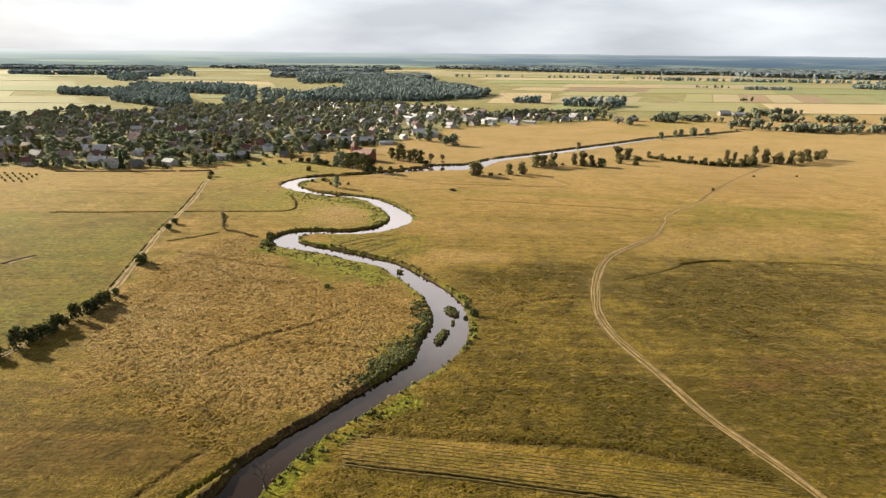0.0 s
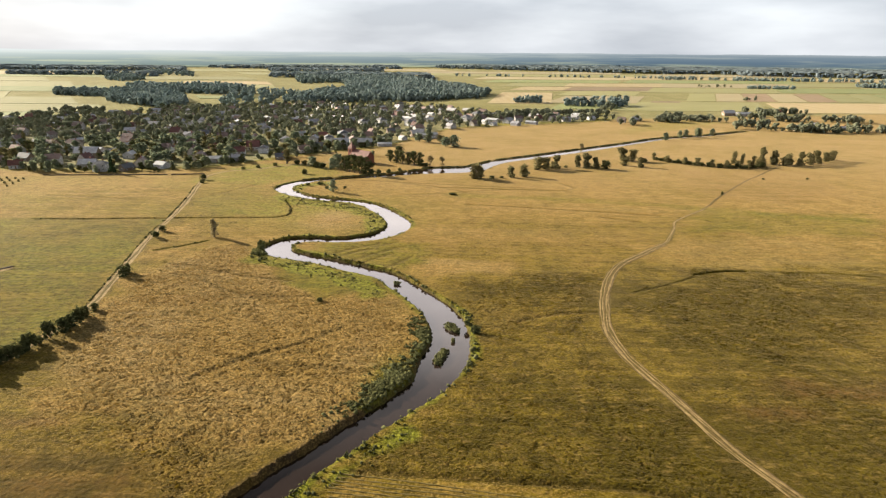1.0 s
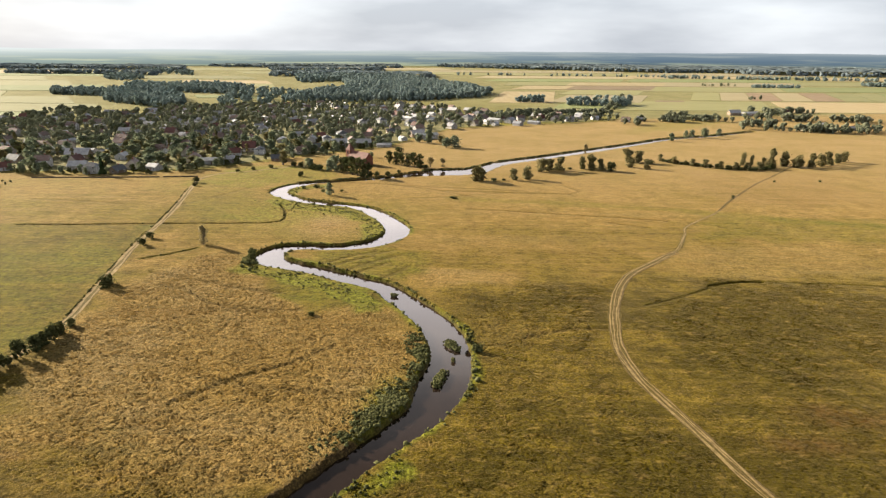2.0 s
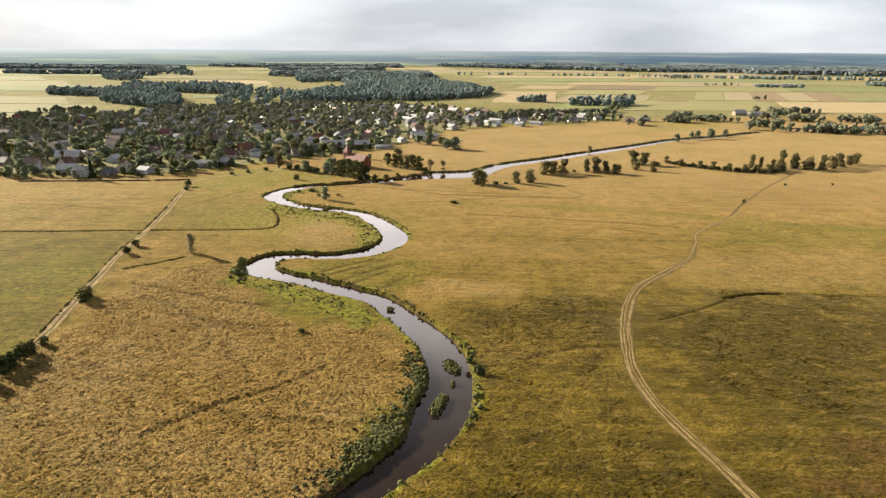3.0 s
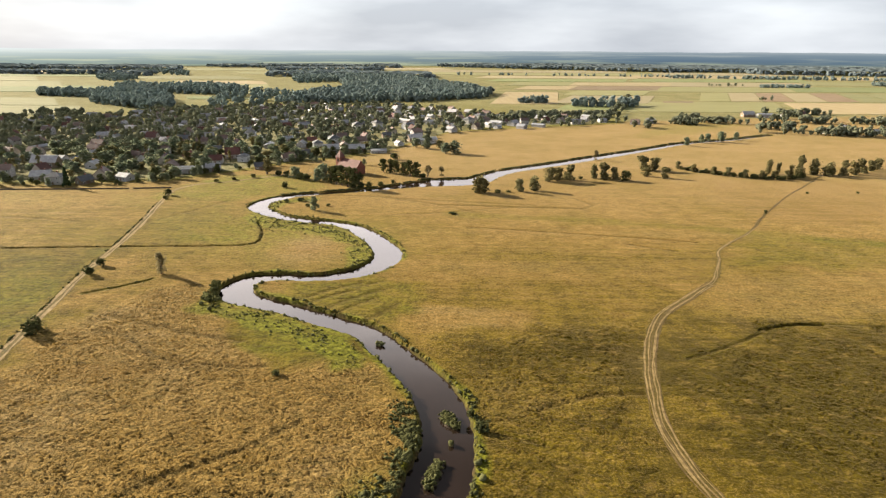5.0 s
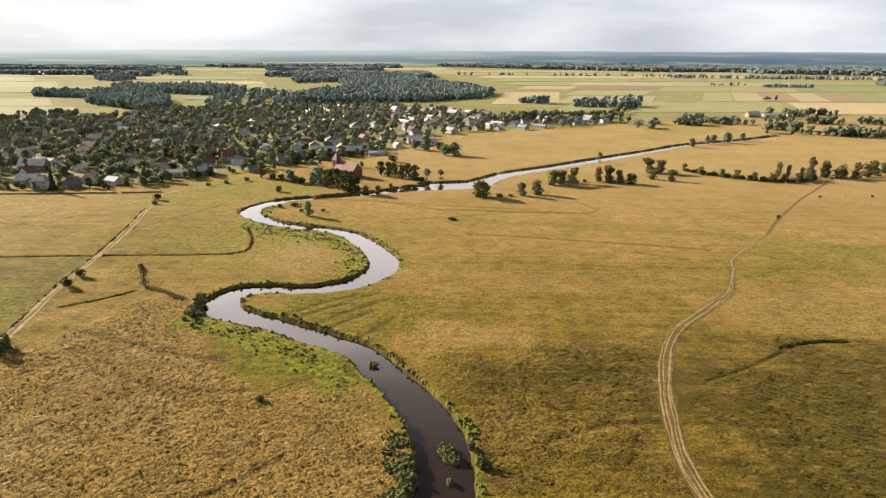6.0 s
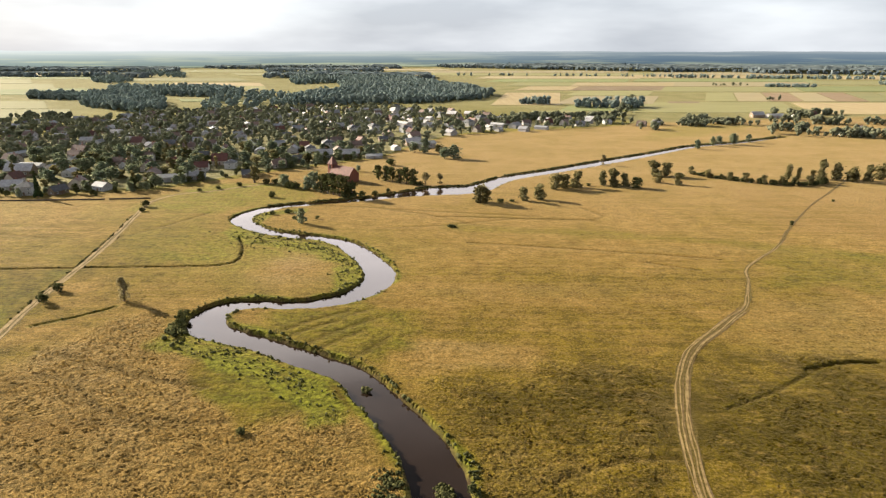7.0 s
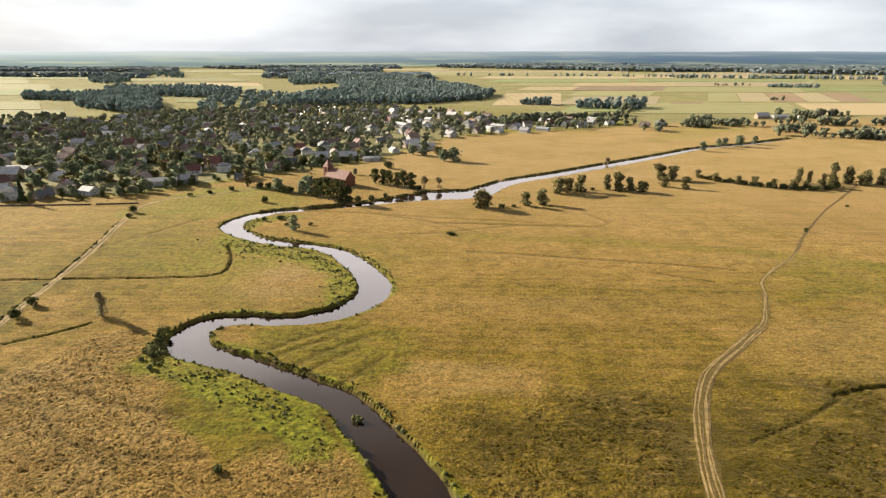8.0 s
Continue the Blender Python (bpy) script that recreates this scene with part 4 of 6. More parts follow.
    v, f = clumps(np.stack([x, y, z + 0.35 * h], -1), (0.10 + 0.40 * h) * rng.gamma(4.0, 0.25, len(x)).clip(0.4, 1.9), rng, 0.75)
    blades = rng.random(len(x)) < 0.4
    v2, f2 = tufts(x[blades], y[blades], z[blades], h[blades] * 1.3, h[blades] * 0.5, 5, 0.8)
    v, f = np.concatenate([v, v2]), np.concatenate([f, f2 + len(v)])
    tagged(solid_mesh("reeds", np_mesh("reeds", v, f), REED), "rank green reeds and sedge fringing the river banks", "reeds", kind="stuff")


ICO = (1 + 5 ** 0.5) / 2
ICO_V = np.array([(-1, ICO, 0), (1, ICO, 0), (-1, -ICO, 0), (1, -ICO, 0), (0, -1, ICO), (0, 1, ICO), (0, -1, -ICO), (0, 1, -ICO), (ICO, 0, -1), (ICO, 0, 1),
                  (-ICO, 0, -1), (-ICO, 0, 1)]) / math.hypot(1, ICO)
ICO_F = np.array([(i, j, k) for i in range(12) for j in range(i + 1, 12) for k in range(j + 1, 12)
                  if max(np.linalg.norm(ICO_V[a] - ICO_V[b]) for a, b in ((i, j), (j, k), (i, k))) < 1.1])
_out = np.einsum("ij,ij->i", np.cross(ICO_V[ICO_F[:, 1]] - ICO_V[ICO_F[:, 0]], ICO_V[ICO_F[:, 2]] - ICO_V[ICO_F[:, 0]]), ICO_V[ICO_F[:, 0]])
ICO_F[_out < 0] = ICO_F[_out < 0][:, ::-1]


def clumps(centres, radii, gen, flat=0.8, rag=0.47):
    """Ragged leafy lumps, each an island of twenty faces."""
    n = len(centres)
    v = ICO_V[None] * gen.uniform(1 - rag, 1 + rag, (n, 12, 1))
    a = gen.uniform(0, 2 * np.pi, n)
    c, s = np.cos(a)[:, None], np.sin(a)[:, None]
    v = np.stack([v[..., 0] * c - v[..., 1] * s, v[..., 0] * s + v[..., 1] * c, v[..., 2] * flat], -1)
    v = v * np.asarray(radii)[:, None, None] + np.asarray(centres)[:, None]
    f = ICO_F[None] + (np.arange(n) * 12)[:, None, None]
    return v.reshape(-1, 3), f.reshape(-1, 3)


def sprays(centres, size, gen):
    """Loose leaf sprays: small pointed triangles at all angles."""
    n = len(centres)
    v = np.asarray(centres)[:, None] + gen.normal(0, 1, (n, 3, 3)) * np.asarray(size).reshape(-1, 1, 1)
    return v.reshape(-1, 3), np.arange(n * 3).reshape(-1, 3)


build_grass()
build_reeds()


def crown_points(kind, tall, wide, gen, count):
    """Places of the leafy lumps of a crown, in several lobes."""
    if kind == "fir":
        u = gen.random(count) ** 0.75
        a = gen.uniform(0, 2 * np.pi, count)
        r = wide * (1 - u) ** 0.8 * gen.uniform(0.55, 1.0, count) * (0.8 + 0.25 * np.sin(u * 40))
        return np.stack([r * np.cos(a), r * np.sin(a), tall * (0.10 + 0.88 * u)], -1), wide * (0.20 + 0.26 * (1 - u))
    lobes = max(4, int(5 + wide))
    la = gen.uniform(0, 2 * np.pi, lobes)
    lr = wide * gen.uniform(0.10, 0.52, lobes)
    low = {"tree": 0.14, "poplar": 0.20, "bush": 0.08, "willow": 0.07, "alder": 0.05, "airy": 0.10}[kind]
    lz = tall * gen.uniform(low, 0.80, lobes)
    if kind == "poplar":
        lr *= 0.5
    lobe = np.stack([lr * np.cos(la), lr * np.sin(la), lz], -1)
    lobe[0] = (0, 0, tall * 0.74)
    size = wide * gen.uniform(0.40, 0.62, lobes)
    pick = gen.integers(0, lobes, count)
    d = gen.normal(0, 1, (count, 3))
    d /= np.linalg.norm(d, axis=1)[:, None]
    d[:, 2] *= 0.85 if kind != "poplar" else 1.5
    p = lobe[pick] + d * (size[pick] * gen.uniform(0.45, 1.0, count))[:, None]
    top = tall - 0.1
    p[:, 2] = np.clip(p[:, 2], tall * low * 0.55, top)
    return p, wide * gen.uniform(0.12, 0.21, count) * (0.92 if kind == "willow" else 1.0)


def tree_parts(kind, tall, wide, seed, leaf, count):
    """A tree at the origin: a tapered trunk with limbs, and a ragged crown."""
    gen = np.random.default_rng(seed)
    root = new({"bush": "bush", "fir": "conifer", "alder": "tree"}.get(kind, "tree"))
    bm = bmesh.new()
    def limb(a, b, r0, r1):
        a, b = Vector(a), Vector(b)
        m = Matrix.Translation((a + b) / 2) @ (b - a).to_track_quat("Z", "Y").to_matrix().to_4x4()
        bmesh.ops.create_cone(bm, cap_ends=True, segments=6, radius1=r0, radius2=r1, depth=(b - a).length, matrix=m)
    thick = tall * 0.022 + 0.05
    bend = gen.normal(0, 0.03 * tall, 2)
    mid = (bend[0], bend[1], tall * 0.42)
    limb((0, 0, -0.25), mid, thick * 1.3, thick * 0.8)
    limb(mid, (bend[0] * 1.5, bend[1] * 1.5, tall * 0.86), thick * 0.8, thick * 0.2)
    for k in range(3 if kind == "fir" else 6):
        a = k * 1.05 + gen.uniform(-0.3, 0.3)
        up = tall * gen.uniform(0.24, 0.46)
        reach = wide * gen.uniform(0.45, 0.75) * (0.5 if kind == "poplar" else 1)
        limb((bend[0] * 0.8, bend[1] * 0.8, up), (math.cos(a) * reach, math.sin(a) * reach, up + tall * gen.uniform(0.12, 0.3)), thick * 0.45, thick * 0.12)
    part("trunk", bm, BARK, root)
    p, r = crown_points(kind, tall, wide, gen, count)
    v, f = clumps(p, r * (0.62 if kind == "airy" else 1.0), gen, 0.85, 0.32)
    q, _ = crown_points(kind, tall, wide * 1.08, gen, count * {"willow": 8, "airy": 16}.get(kind, 4))
    v2, f2 = sprays(q, np.full(len(q), wide * (0.062 if kind == "airy" else 0.07) + 0.05), gen)
    me = np_mesh("crown", np.concatenate([v, v2]), np.concatenate([f, f2 + len(v)]))
    me.shade_smooth()
    solid_mesh("crown", me, leaf, root)
    return root


PROTO = {}
LEAVES = {"tree": LEAF, "poplar": WILLOW, "bush": DARK_LEAF, "alder": DARK_LEAF, "willow": WILLOW, "fir": FIR, "airy": SPARSE}
WORDS = {"tree": ("leafy green broadleaf tree with a full rounded crown", "tree"), "alder": ("dark green dense broadleaf tree", "tree"), "poplar": ("tall narrow leafy green tree", "tree"),
         "bush": ("dense dark green bush standing in dry grass", "bush"), "willow": ("grey-green willow with a loose open crown", "tree"), "airy": ("sparse thin-leaved tree with an open feathery crown", "tree"),
         "fir": ("dark green spruce with a dense pointed crown", "tree")}


def plant(kind, x, y, tall, wide, group="", label="", variant=None):
    """One tree or bush, standing on the land."""
    k = int(rng.integers(0, 4)) if variant is None else variant
    key = (kind, k)
    fresh = key not in PROTO
    if fresh:
        base = {"tree": (10, 4.2), "poplar": (14, 3.0), "alder": (12, 3.6), "bush": (3.0, 2.0), "willow": (9, 3.6), "fir": (13, 3.0), "airy": (9, 2.6)}[kind]
        PROTO[key] = (tree_parts(kind, *base, 100 + 17 * k + len(kind), LEAVES[kind], {"fir": 80, "bush": 56, "airy": 60}.get(kind, 96)), base)
    root, base = PROTO[key]
    if kind == "willow" and wide > 2:
        wide = wide * 1.2
    s = tall / base[0]
    w = wide / base[1]
    m = pose(x, y, float(lie(x, y)), 0, 0, float(rng.uniform(0, 360))) @ Matrix.Diagonal((w, w, s, 1))
    if fresh:
        root.matrix_basis = m
        ob = root
    else:
        ob = copy_thing(root, m)
        ob.scale = (w, w, s)
    words = WORDS[kind]
    return tagged(ob, label or words[0], words[1], group or {"bush": "meadow bushes"}.get(kind, kind + " trees"))


# the hedge and shrubs beside the west track
for x, y, tall, wide in ((-106.5, 124, 2.6, 2.2), (-104.6, 128.5, 3.0, 2.2), (-103.2, 133.5, 5.0, 2.3), (-102.2, 136.5, 3.6, 2.3), (-101.2, 139.2, 3.4, 2.2), (-100.6, 142, 3.2, 2.0),
                         (-100.2, 144.8, 4.0, 1.8), (-99.2, 147.0, 2.0, 1.4), (-98.8, 150.7, 4.4, 1.6), (-98.0, 154.6, 3.4, 2.1), (-97.5, 157.6, 3.2, 2.0), (-97.2, 160.6, 3.8, 1.9),
                         (-97.0, 163.2, 2.6, 1.6), (-97.4, 168.3, 1.9, 1.3), (-102.6, 195.4, 3.0, 2.0), (-103.2, 198.2, 2.6, 1.6), (-112.0, 238.0, 2.6, 1.7), (-113.5, 246.6, 2.4, 1.6),
                         (-137.0, 350.3, 3.0, 2.0), (-134.6, 342, 1.8, 1.3)):
    plant("bush", x, y, tall * 1.05, wide * 1.3, "hedge beside the track", "dark leafy hedge bush beside the dirt track")
# trees and shrubs along the river and over the meadow
plant("airy", -90.2, 239.6, 8.6, 2.3, label="slender sparse lone tree beside a ditch in the meadow", variant=2)
for x, y, tall, wide in ((-36.8, 177, 1.0, 1.4), (7.6, 157.3, 2.0, 1.8), (5.8, 161.5, 1.5, 1.3), (2, 319, 1.0, 2.4), (139.5, 324.5, 1.6, 1.1), (-66.5, 222, 3.6, 1.8),
                         (-68.0, 226, 3.6, 1.9), (-68.6, 230, 1.8, 1.3), (-66.3, 217, 1.6, 1.2), (-84.8, 370.6, 3.2, 2.2), (-64, 330, 1.6, 1.6), (-70, 341, 1.8, 2.0),
                         (-55, 331, 1.3, 1.4), (-76, 338, 1.6, 1.5), (-50, 371, 2.2, 2.2), (-42, 374, 2.8, 2.4), (-36, 376.5, 2.4, 2.2), (-30, 382, 2.0, 1.8),
                         (24, 362, 1.6, 2.4), (30, 363, 1.2, 1.6), (73, 399, 1.6, 1.6), (180, 366, 1.0, 1.0), (206, 367, 1.1, 1.0)):
    plant("bush", x, y, tall, wide)
for kind, x, y, tall, wide in (("tree", -59.6, 323.1, 7.0, 2.7), ("willow", 14.8, 360.5, 9.5, 3.2), ("willow", 17.5, 362.5, 7.5, 2.6), ("willow", 35.3, 365, 7.5, 2.6),
                               ("willow", 43.6, 368.5, 8.5, 3.0), ("willow", 54.5, 391, 8.5, 3.2), ("willow", 59, 393, 8.0, 3.2), ("willow", 66, 396.5, 8.5, 3.6),
                               ("willow", 80, 400.6, 9.0, 2.4), ("willow", 86, 399.5, 9.5, 3.4), ("willow", 91, 398.4, 7.5, 2.8), ("bush", 97, 396.4, 5.2, 4.2),
                               ("willow", 112, 409, 5.5, 2.6), ("willow", 116, 428, 9.0, 4.0), ("willow", 122.5, 427.5, 8.0, 3.2), ("willow", 121, 404, 6.5, 2.6),
                               ("bush", 128, 421, 3.0, 3.4), ("airy", 95, 463.5, 7.5, 2.0), ("tree", 177.6, 530, 7.5, 2.7), ("tree", 195, 547, 7.5, 2.6),
                               ("tree", 203, 555, 7.0, 3.0), ("tree", 213, 553, 9.5, 4.4), ("tree", 229, 564, 7, 3.0), ("airy", -12.5, 402.5, 7.5, 2.6),
                               ("airy", -5, 404.5, 6.5, 2.2), ("bush", -15.5, 398, 2.4, 3.0), ("tree", -3.5, 484, 8.6, 4.6), ("tree", 2.5, 485.5, 9.5, 5.6),
                               ("tree", -17, 507, 11, 4.4), ("tree", -25, 512, 8, 4.0), ("willow", -8, 511, 6, 3.4), ("bush", -36, 459, 4.0, 4.2), ("tree", -53, 438, 4.4, 1.6)):
    plant(kind, x, y, tall, wide)
for k in range(44):   # the thin hedge between the river meadows
    u = k / 43
    x, y = 138 + 62 * u + rng.uniform(-1, 1), 432 - 30 * math.sin(u * 2.2) + rng.uniform(-1.5, 1.5)
    plant("bush" if k % 5 else "willow", x, y, rng.uniform(1.6, 3.4) if k % 5 else 5.4, rng.uniform(1.5, 2.6), "field hedge")
for x, y, tall, wide in ((186, 419, 12, 3.2), (191, 418, 10, 3.0), (197, 415, 8.5, 2.8), (205, 420, 15, 4.4), (211, 418, 14, 5.0), (216, 413, 9, 4.2), (221, 418, 11, 4.4),
                         (228, 416, 12, 4.4), (236, 420, 11, 5.0), (243, 424, 12, 4.4), (252, 430, 9, 4.0), (260, 436, 10, 4.6)):
    plant("willow", x, y, tall * 0.76, wide * 0.66, "field hedge")
# dark trees by the church
for kind, x, y, tall, wide in (("tree", -71, 389, 8.5, 3.4), ("tree", -67.5, 387, 10.5, 3.2), ("alder", -63.5, 383, 10.5, 3.2), ("alder", -60, 379.5, 11, 3.0), ("alder", -56.5, 376.5, 12, 3.2),
                               ("alder", -53, 373.6, 11.5, 3.4), ("alder", -49.5, 371.5, 12, 3.6), ("alder", -46.4, 370.8, 9.5, 3.2), ("alder", -38.5, 413.5, 9, 3.0),
                               ("alder", -34.5, 411.6, 9.5, 3.0), ("alder", -30.6, 408.6, 9, 2.8), ("alder", -26.5, 406, 9, 2.8), ("alder", -22.6, 402.6, 10, 3.0),
                               ("alder", -18.8, 401, 10, 3.0), ("bush", -82, 393, 3.5, 3.4), ("tree", -86, 396, 7, 3.4), ("bush", -78, 390, 3.2, 3.0), ("poplar", -104, 405, 11, 3.6),
                               ("bush", -97, 402, 2.6, 2.4), ("bush", -92, 401, 2.6, 2.4), ("bush", -109, 396, 2.0, 1.8), ("bush", -118, 389, 1.8, 1.6), ("bush", -125, 383, 1.6, 1.5)):
    plant(kind, x, y, tall, wide * 1.15, "trees round the church")


def build_islet(x, y, rx, ry, turn):
    """A reedy islet standing in the river."""
    gen = np.random.default_rng(int(abs(x) * 31 + y))
    islet = tagged(new("islet"), "small reedy islet standing in the river", "islet", "river islets")
    islet.matrix_basis = pose(x, y, float(water_level(y)), 0, 0, turn)
    bm = bmesh.new()
    bmesh.ops.create_icosphere(bm, subdivisions=3, radius=1, matrix=Matrix.Diagonal((rx, ry, 0.35, 1)))
    for v in bm.verts:
        v.co.x += 0.25 * math.sin(v.co.y * 2.3 + x)
        v.co.y += 0.25 * math.sin(v.co.x * 2.9 + y)
    part("mud_bank", bm, BANK, islet)
    n = int(34 * rx * ry) + 16
    p = gen.normal(0, 0.45, (n, 2)).clip(-0.95, 0.95) * (rx, ry)
    h = gen.uniform(0.35, 0.9, n)
    v, f = clumps(np.column_stack([p, 0.25 + 0.45 * h]), 0.14 + 0.26 * h, gen, 1.0)
    c, g = tufts(p[::2, 0], p[::2, 1], np.full(len(p[::2]), 0.12), h[::2] * 1.1, h[::2] * 0.4, 5, 0.8)
    solid_mesh("reed_growth", np_mesh("reed_growth", np.concatenate([v, c]), np.concatenate([f, g + len(v)])), REED, islet)


build_islet(1.6, 161.5, 1.45, 2.9, 25)
build_islet(-1.0, 145.2, 1.25, 3.8, -14)
build_islet(1.9, 154.0, 0.3, 0.5, 10)
build_islet(-15.8, 194.0, 0.7, 1.1, 50)
build_islet(-5.4, 120.4, 0.4, 0.9, -30)


def build_dead_tree():
    """A bare snag leaning over the water."""
    snag = tagged(new("dead_tree"), "bare leafless dead tree leaning over the river bank", "dead tree")
    snag.matrix_basis = pose(-28.6, 84.0, 0)
    gen = np.random.default_rng(3)
    def grow(bm, a, way, long, r, depth):
        b = a + way * long
        m = Matrix.Translation((a + b) / 2) @ (b - a).to_track_quat("Z", "Y").to_matrix().to_4x4()
        bmesh.ops.create_cone(bm, cap_ends=True, segments=6, radius1=r, radius2=r * 0.6, depth=long * 1.04, matrix=m)
        if depth:
            for _ in range(2 + (depth > 2)):
                turn = Vector(gen.normal(0, 0.42, 3))
                grow(bm, b, (way + turn).normalized(), long * gen.uniform(0.55, 0.8), r * 0.55, depth - 1)
    bm = bmesh.new()
    grow(bm, Vector((0, 0, -0.4)), Vector((-0.30, 0.25, 0.9)).normalized(), 2.6, 0.20, 1)
    part("trunk", bm, DEAD, snag)
    bm = bmesh.new()
    for _ in range(4):
        way = (Vector((-0.4, 0.3, 0.9)) + Vector(gen.normal(0, 0.35, 3))).normalized()
        grow(bm, Vector((-0.7, 0.6, 1.9)), way, 1.5, 0.10, 3)
    part("branches", bm, DEAD, snag)


build_dead_tree()


def build_windrows():
    """Cut hay lying in parallel rows on the mown strip."""
    rows = tagged(new("mown_strip"), "mown strip with parallel rows of cut hay", "mown strip", kind="structure")
    for k in range(10):
        off = -4.5 + 0.98 * k
        x = np.arange(-19 + abs(off) * 0.4, 57.5 + 0.3 * off, 0.8)
        y = 90.4 - 0.17 * (x - 15) + off + 0.12 * np.sin(x / 5 + k)
        half = 0.14 + 0.05 * np.sin(x * 1.9 + k * 2)
        u = np.array([-1.3, -0.5, 0.5, 1.3])
        h = np.array([-0.04, 0.10, 0.10, -0.04])
        v = np.stack([np.repeat(x, 4), (y[:, None] + u * half[:, None]).ravel()], -1)
        z = lie(v[:, 0], v[:, 1]) + (h * (0.9 + 0.3 * np.sin(x * 2.3 + k))[:, None]).ravel()
        i = np.arange(len(v)).reshape(-1, 4)
        f = np.stack([i[:-1, :-1], i[1:, :-1], i[1:, 1:], i[:-1, 1:]], -1).reshape(-1, 4)[:, ::-1]
        solid_mesh("hay_row", np_mesh("hay_row", np.column_stack([v, z]), f), HAY, rows)


build_windrows()


def build_pit():
    """A short dug trench with its pale spoil heaped along one edge."""
    pit = tagged(new("dug_trench"), "short dug trench with pale sandy spoil beside it", "trench", kind="structure")
    way = smooth_line([(-149.5, 194.5), (-147.5, 199.0), (-144.0, 203.6)], 0.5)
    v, f = ribbon(way, 0.8 + 0.2 * np.sin(np.arange(len(way)) * 0.9), 5)
    z = lie(v[:, 0], v[:, 1]) + np.tile([-0.05, 0.24, 0.30, 0.2, -0.05], len(way))
    solid_mesh("trench_lip", np_mesh("trench_lip", np.column_stack([v, z]), f), BANK, pit, "dark overgrown earth lip")
    way = way + np.array([1.7, -0.9])
    v, f = ribbon(way[2:-2], 0.95 + 0.2 * np.sin(np.arange(len(way) - 4) * 0.7), 5)
    z = lie(v[:, 0], v[:, 1]) + np.tile([-0.05, 0.12, 0.16, 0.1, -0.05], len(way) - 4)
    solid_mesh("spoil_heap", np_mesh("spoil_heap", np.column_stack([v, z]), f), DIRT, pit, "pale dry sandy spoil")


build_pit()
for row in range(4):   # rows of young shrubs at the edge of the west meadow
    for k in range(6):
        plant("bush", -262 + 5.2 * k + 1.5 * row, 352 - 6.5 * row - 0.9 * k, 1.1, 0.85, "young shrubs in rows", "small young shrub planted in a row")


# ---- fields beyond the meadow ----
FIELDS = []


def field(x, y, wide, deep, skew, turn, material, label):
    """One field: a low sheet with its corners on the land; skew slants its sides."""
    me = bpy.data.meshes.new("field")
    z = 0.26 + 0.005 * len(FIELDS)
    FIELDS.append(z)
    c = [(-wide / 2, -deep / 2), (wide / 2, -deep / 2), (wide / 2 + skew, deep / 2), (-wide / 2 + skew, deep / 2)]
    me.from_pydata([(a, b, z) for a, b in c] + [(a * 1.002, b * 1.002, -0.6) for a, b in c],
                   [], [(0, 1, 2, 3), (0, 4, 5, 1), (1, 5, 6, 2), (2, 6, 7, 3), (3, 7, 4, 0)])
    ob = solid_mesh("field", me, material)
    ob.matrix_basis = pose(x, y, 0, 0, 0, turn)
    return tagged(ob, label, "field", "farm fields", "structure")


STUB, PAST, CROPW, FALL, PLOW = ((STUBBLE, "golden straw stubble field"), (PASTURE, "pale yellow-green pasture field"), (CROP, "green crop field"),
                                 (FALLOW, "pale dry fallow field"), (PLOUGH, "brown ploughed field"))
# strips east of the tree-lined lane, between the farms and the far woods
for k in range(9):
    x0 = 330 + 46 * k
    kind = (PAST, FALL, PLOW, FALL, PLOW, PAST, PAST, CROPW, PAST)[k]
    field(x0 + 45, 1070, 44, 190, 74, 0, *kind)
for x, y, w, d, sk, kind in ((300, 880, 190, 150, 55, PAST), (500, 870, 190, 160, 55, STUB), (700, 900, 190, 170, 60, PAST), (860, 1080, 200, 180, 75, PAST),
                             (312, 955, 42, 26, 8, PLOW), (470, 1260, 260, 150, 60, PAST), (740, 1280, 260, 160, 60, CROPW), (1010, 1330, 260, 170, 60, PAST),
                             (560, 1450, 330, 180, 70, FALL), (900, 1500, 320, 160, 70, PAST), (620, 1640, 420, 160, 60, CROPW), (200, 1000, 130, 150, 55, FALL),
                             (95, 1030, 90, 250, 40, STUB), (240, 1150, 130, 130, 50, PAST), (270, 1290, 200, 130, 50, PLOW), (160, 1290, 100, 120, 40, STUB),
                             (330, 1440, 220, 140, 50, STUB), (170, 1440, 130, 140, 40, PAST), (230, 1610, 320, 150, 50, CROPW), (260, 1790, 420, 160, 50, FALL),
                             (300, 2000, 620, 190, 60, PAST), (170, 860, 90, 70, 25, CROPW), (660, 1840, 420, 200, 60, STUB), (110, 800, 60, 50, 15, PAST),
                             (205, 2250, 700, 210, 60, FALL), (850, 2080, 520, 220, 60, FALL), (1150, 1780, 380, 220, 60, STUB)):
    field(x, y, w, d, sk, 0, *kind)
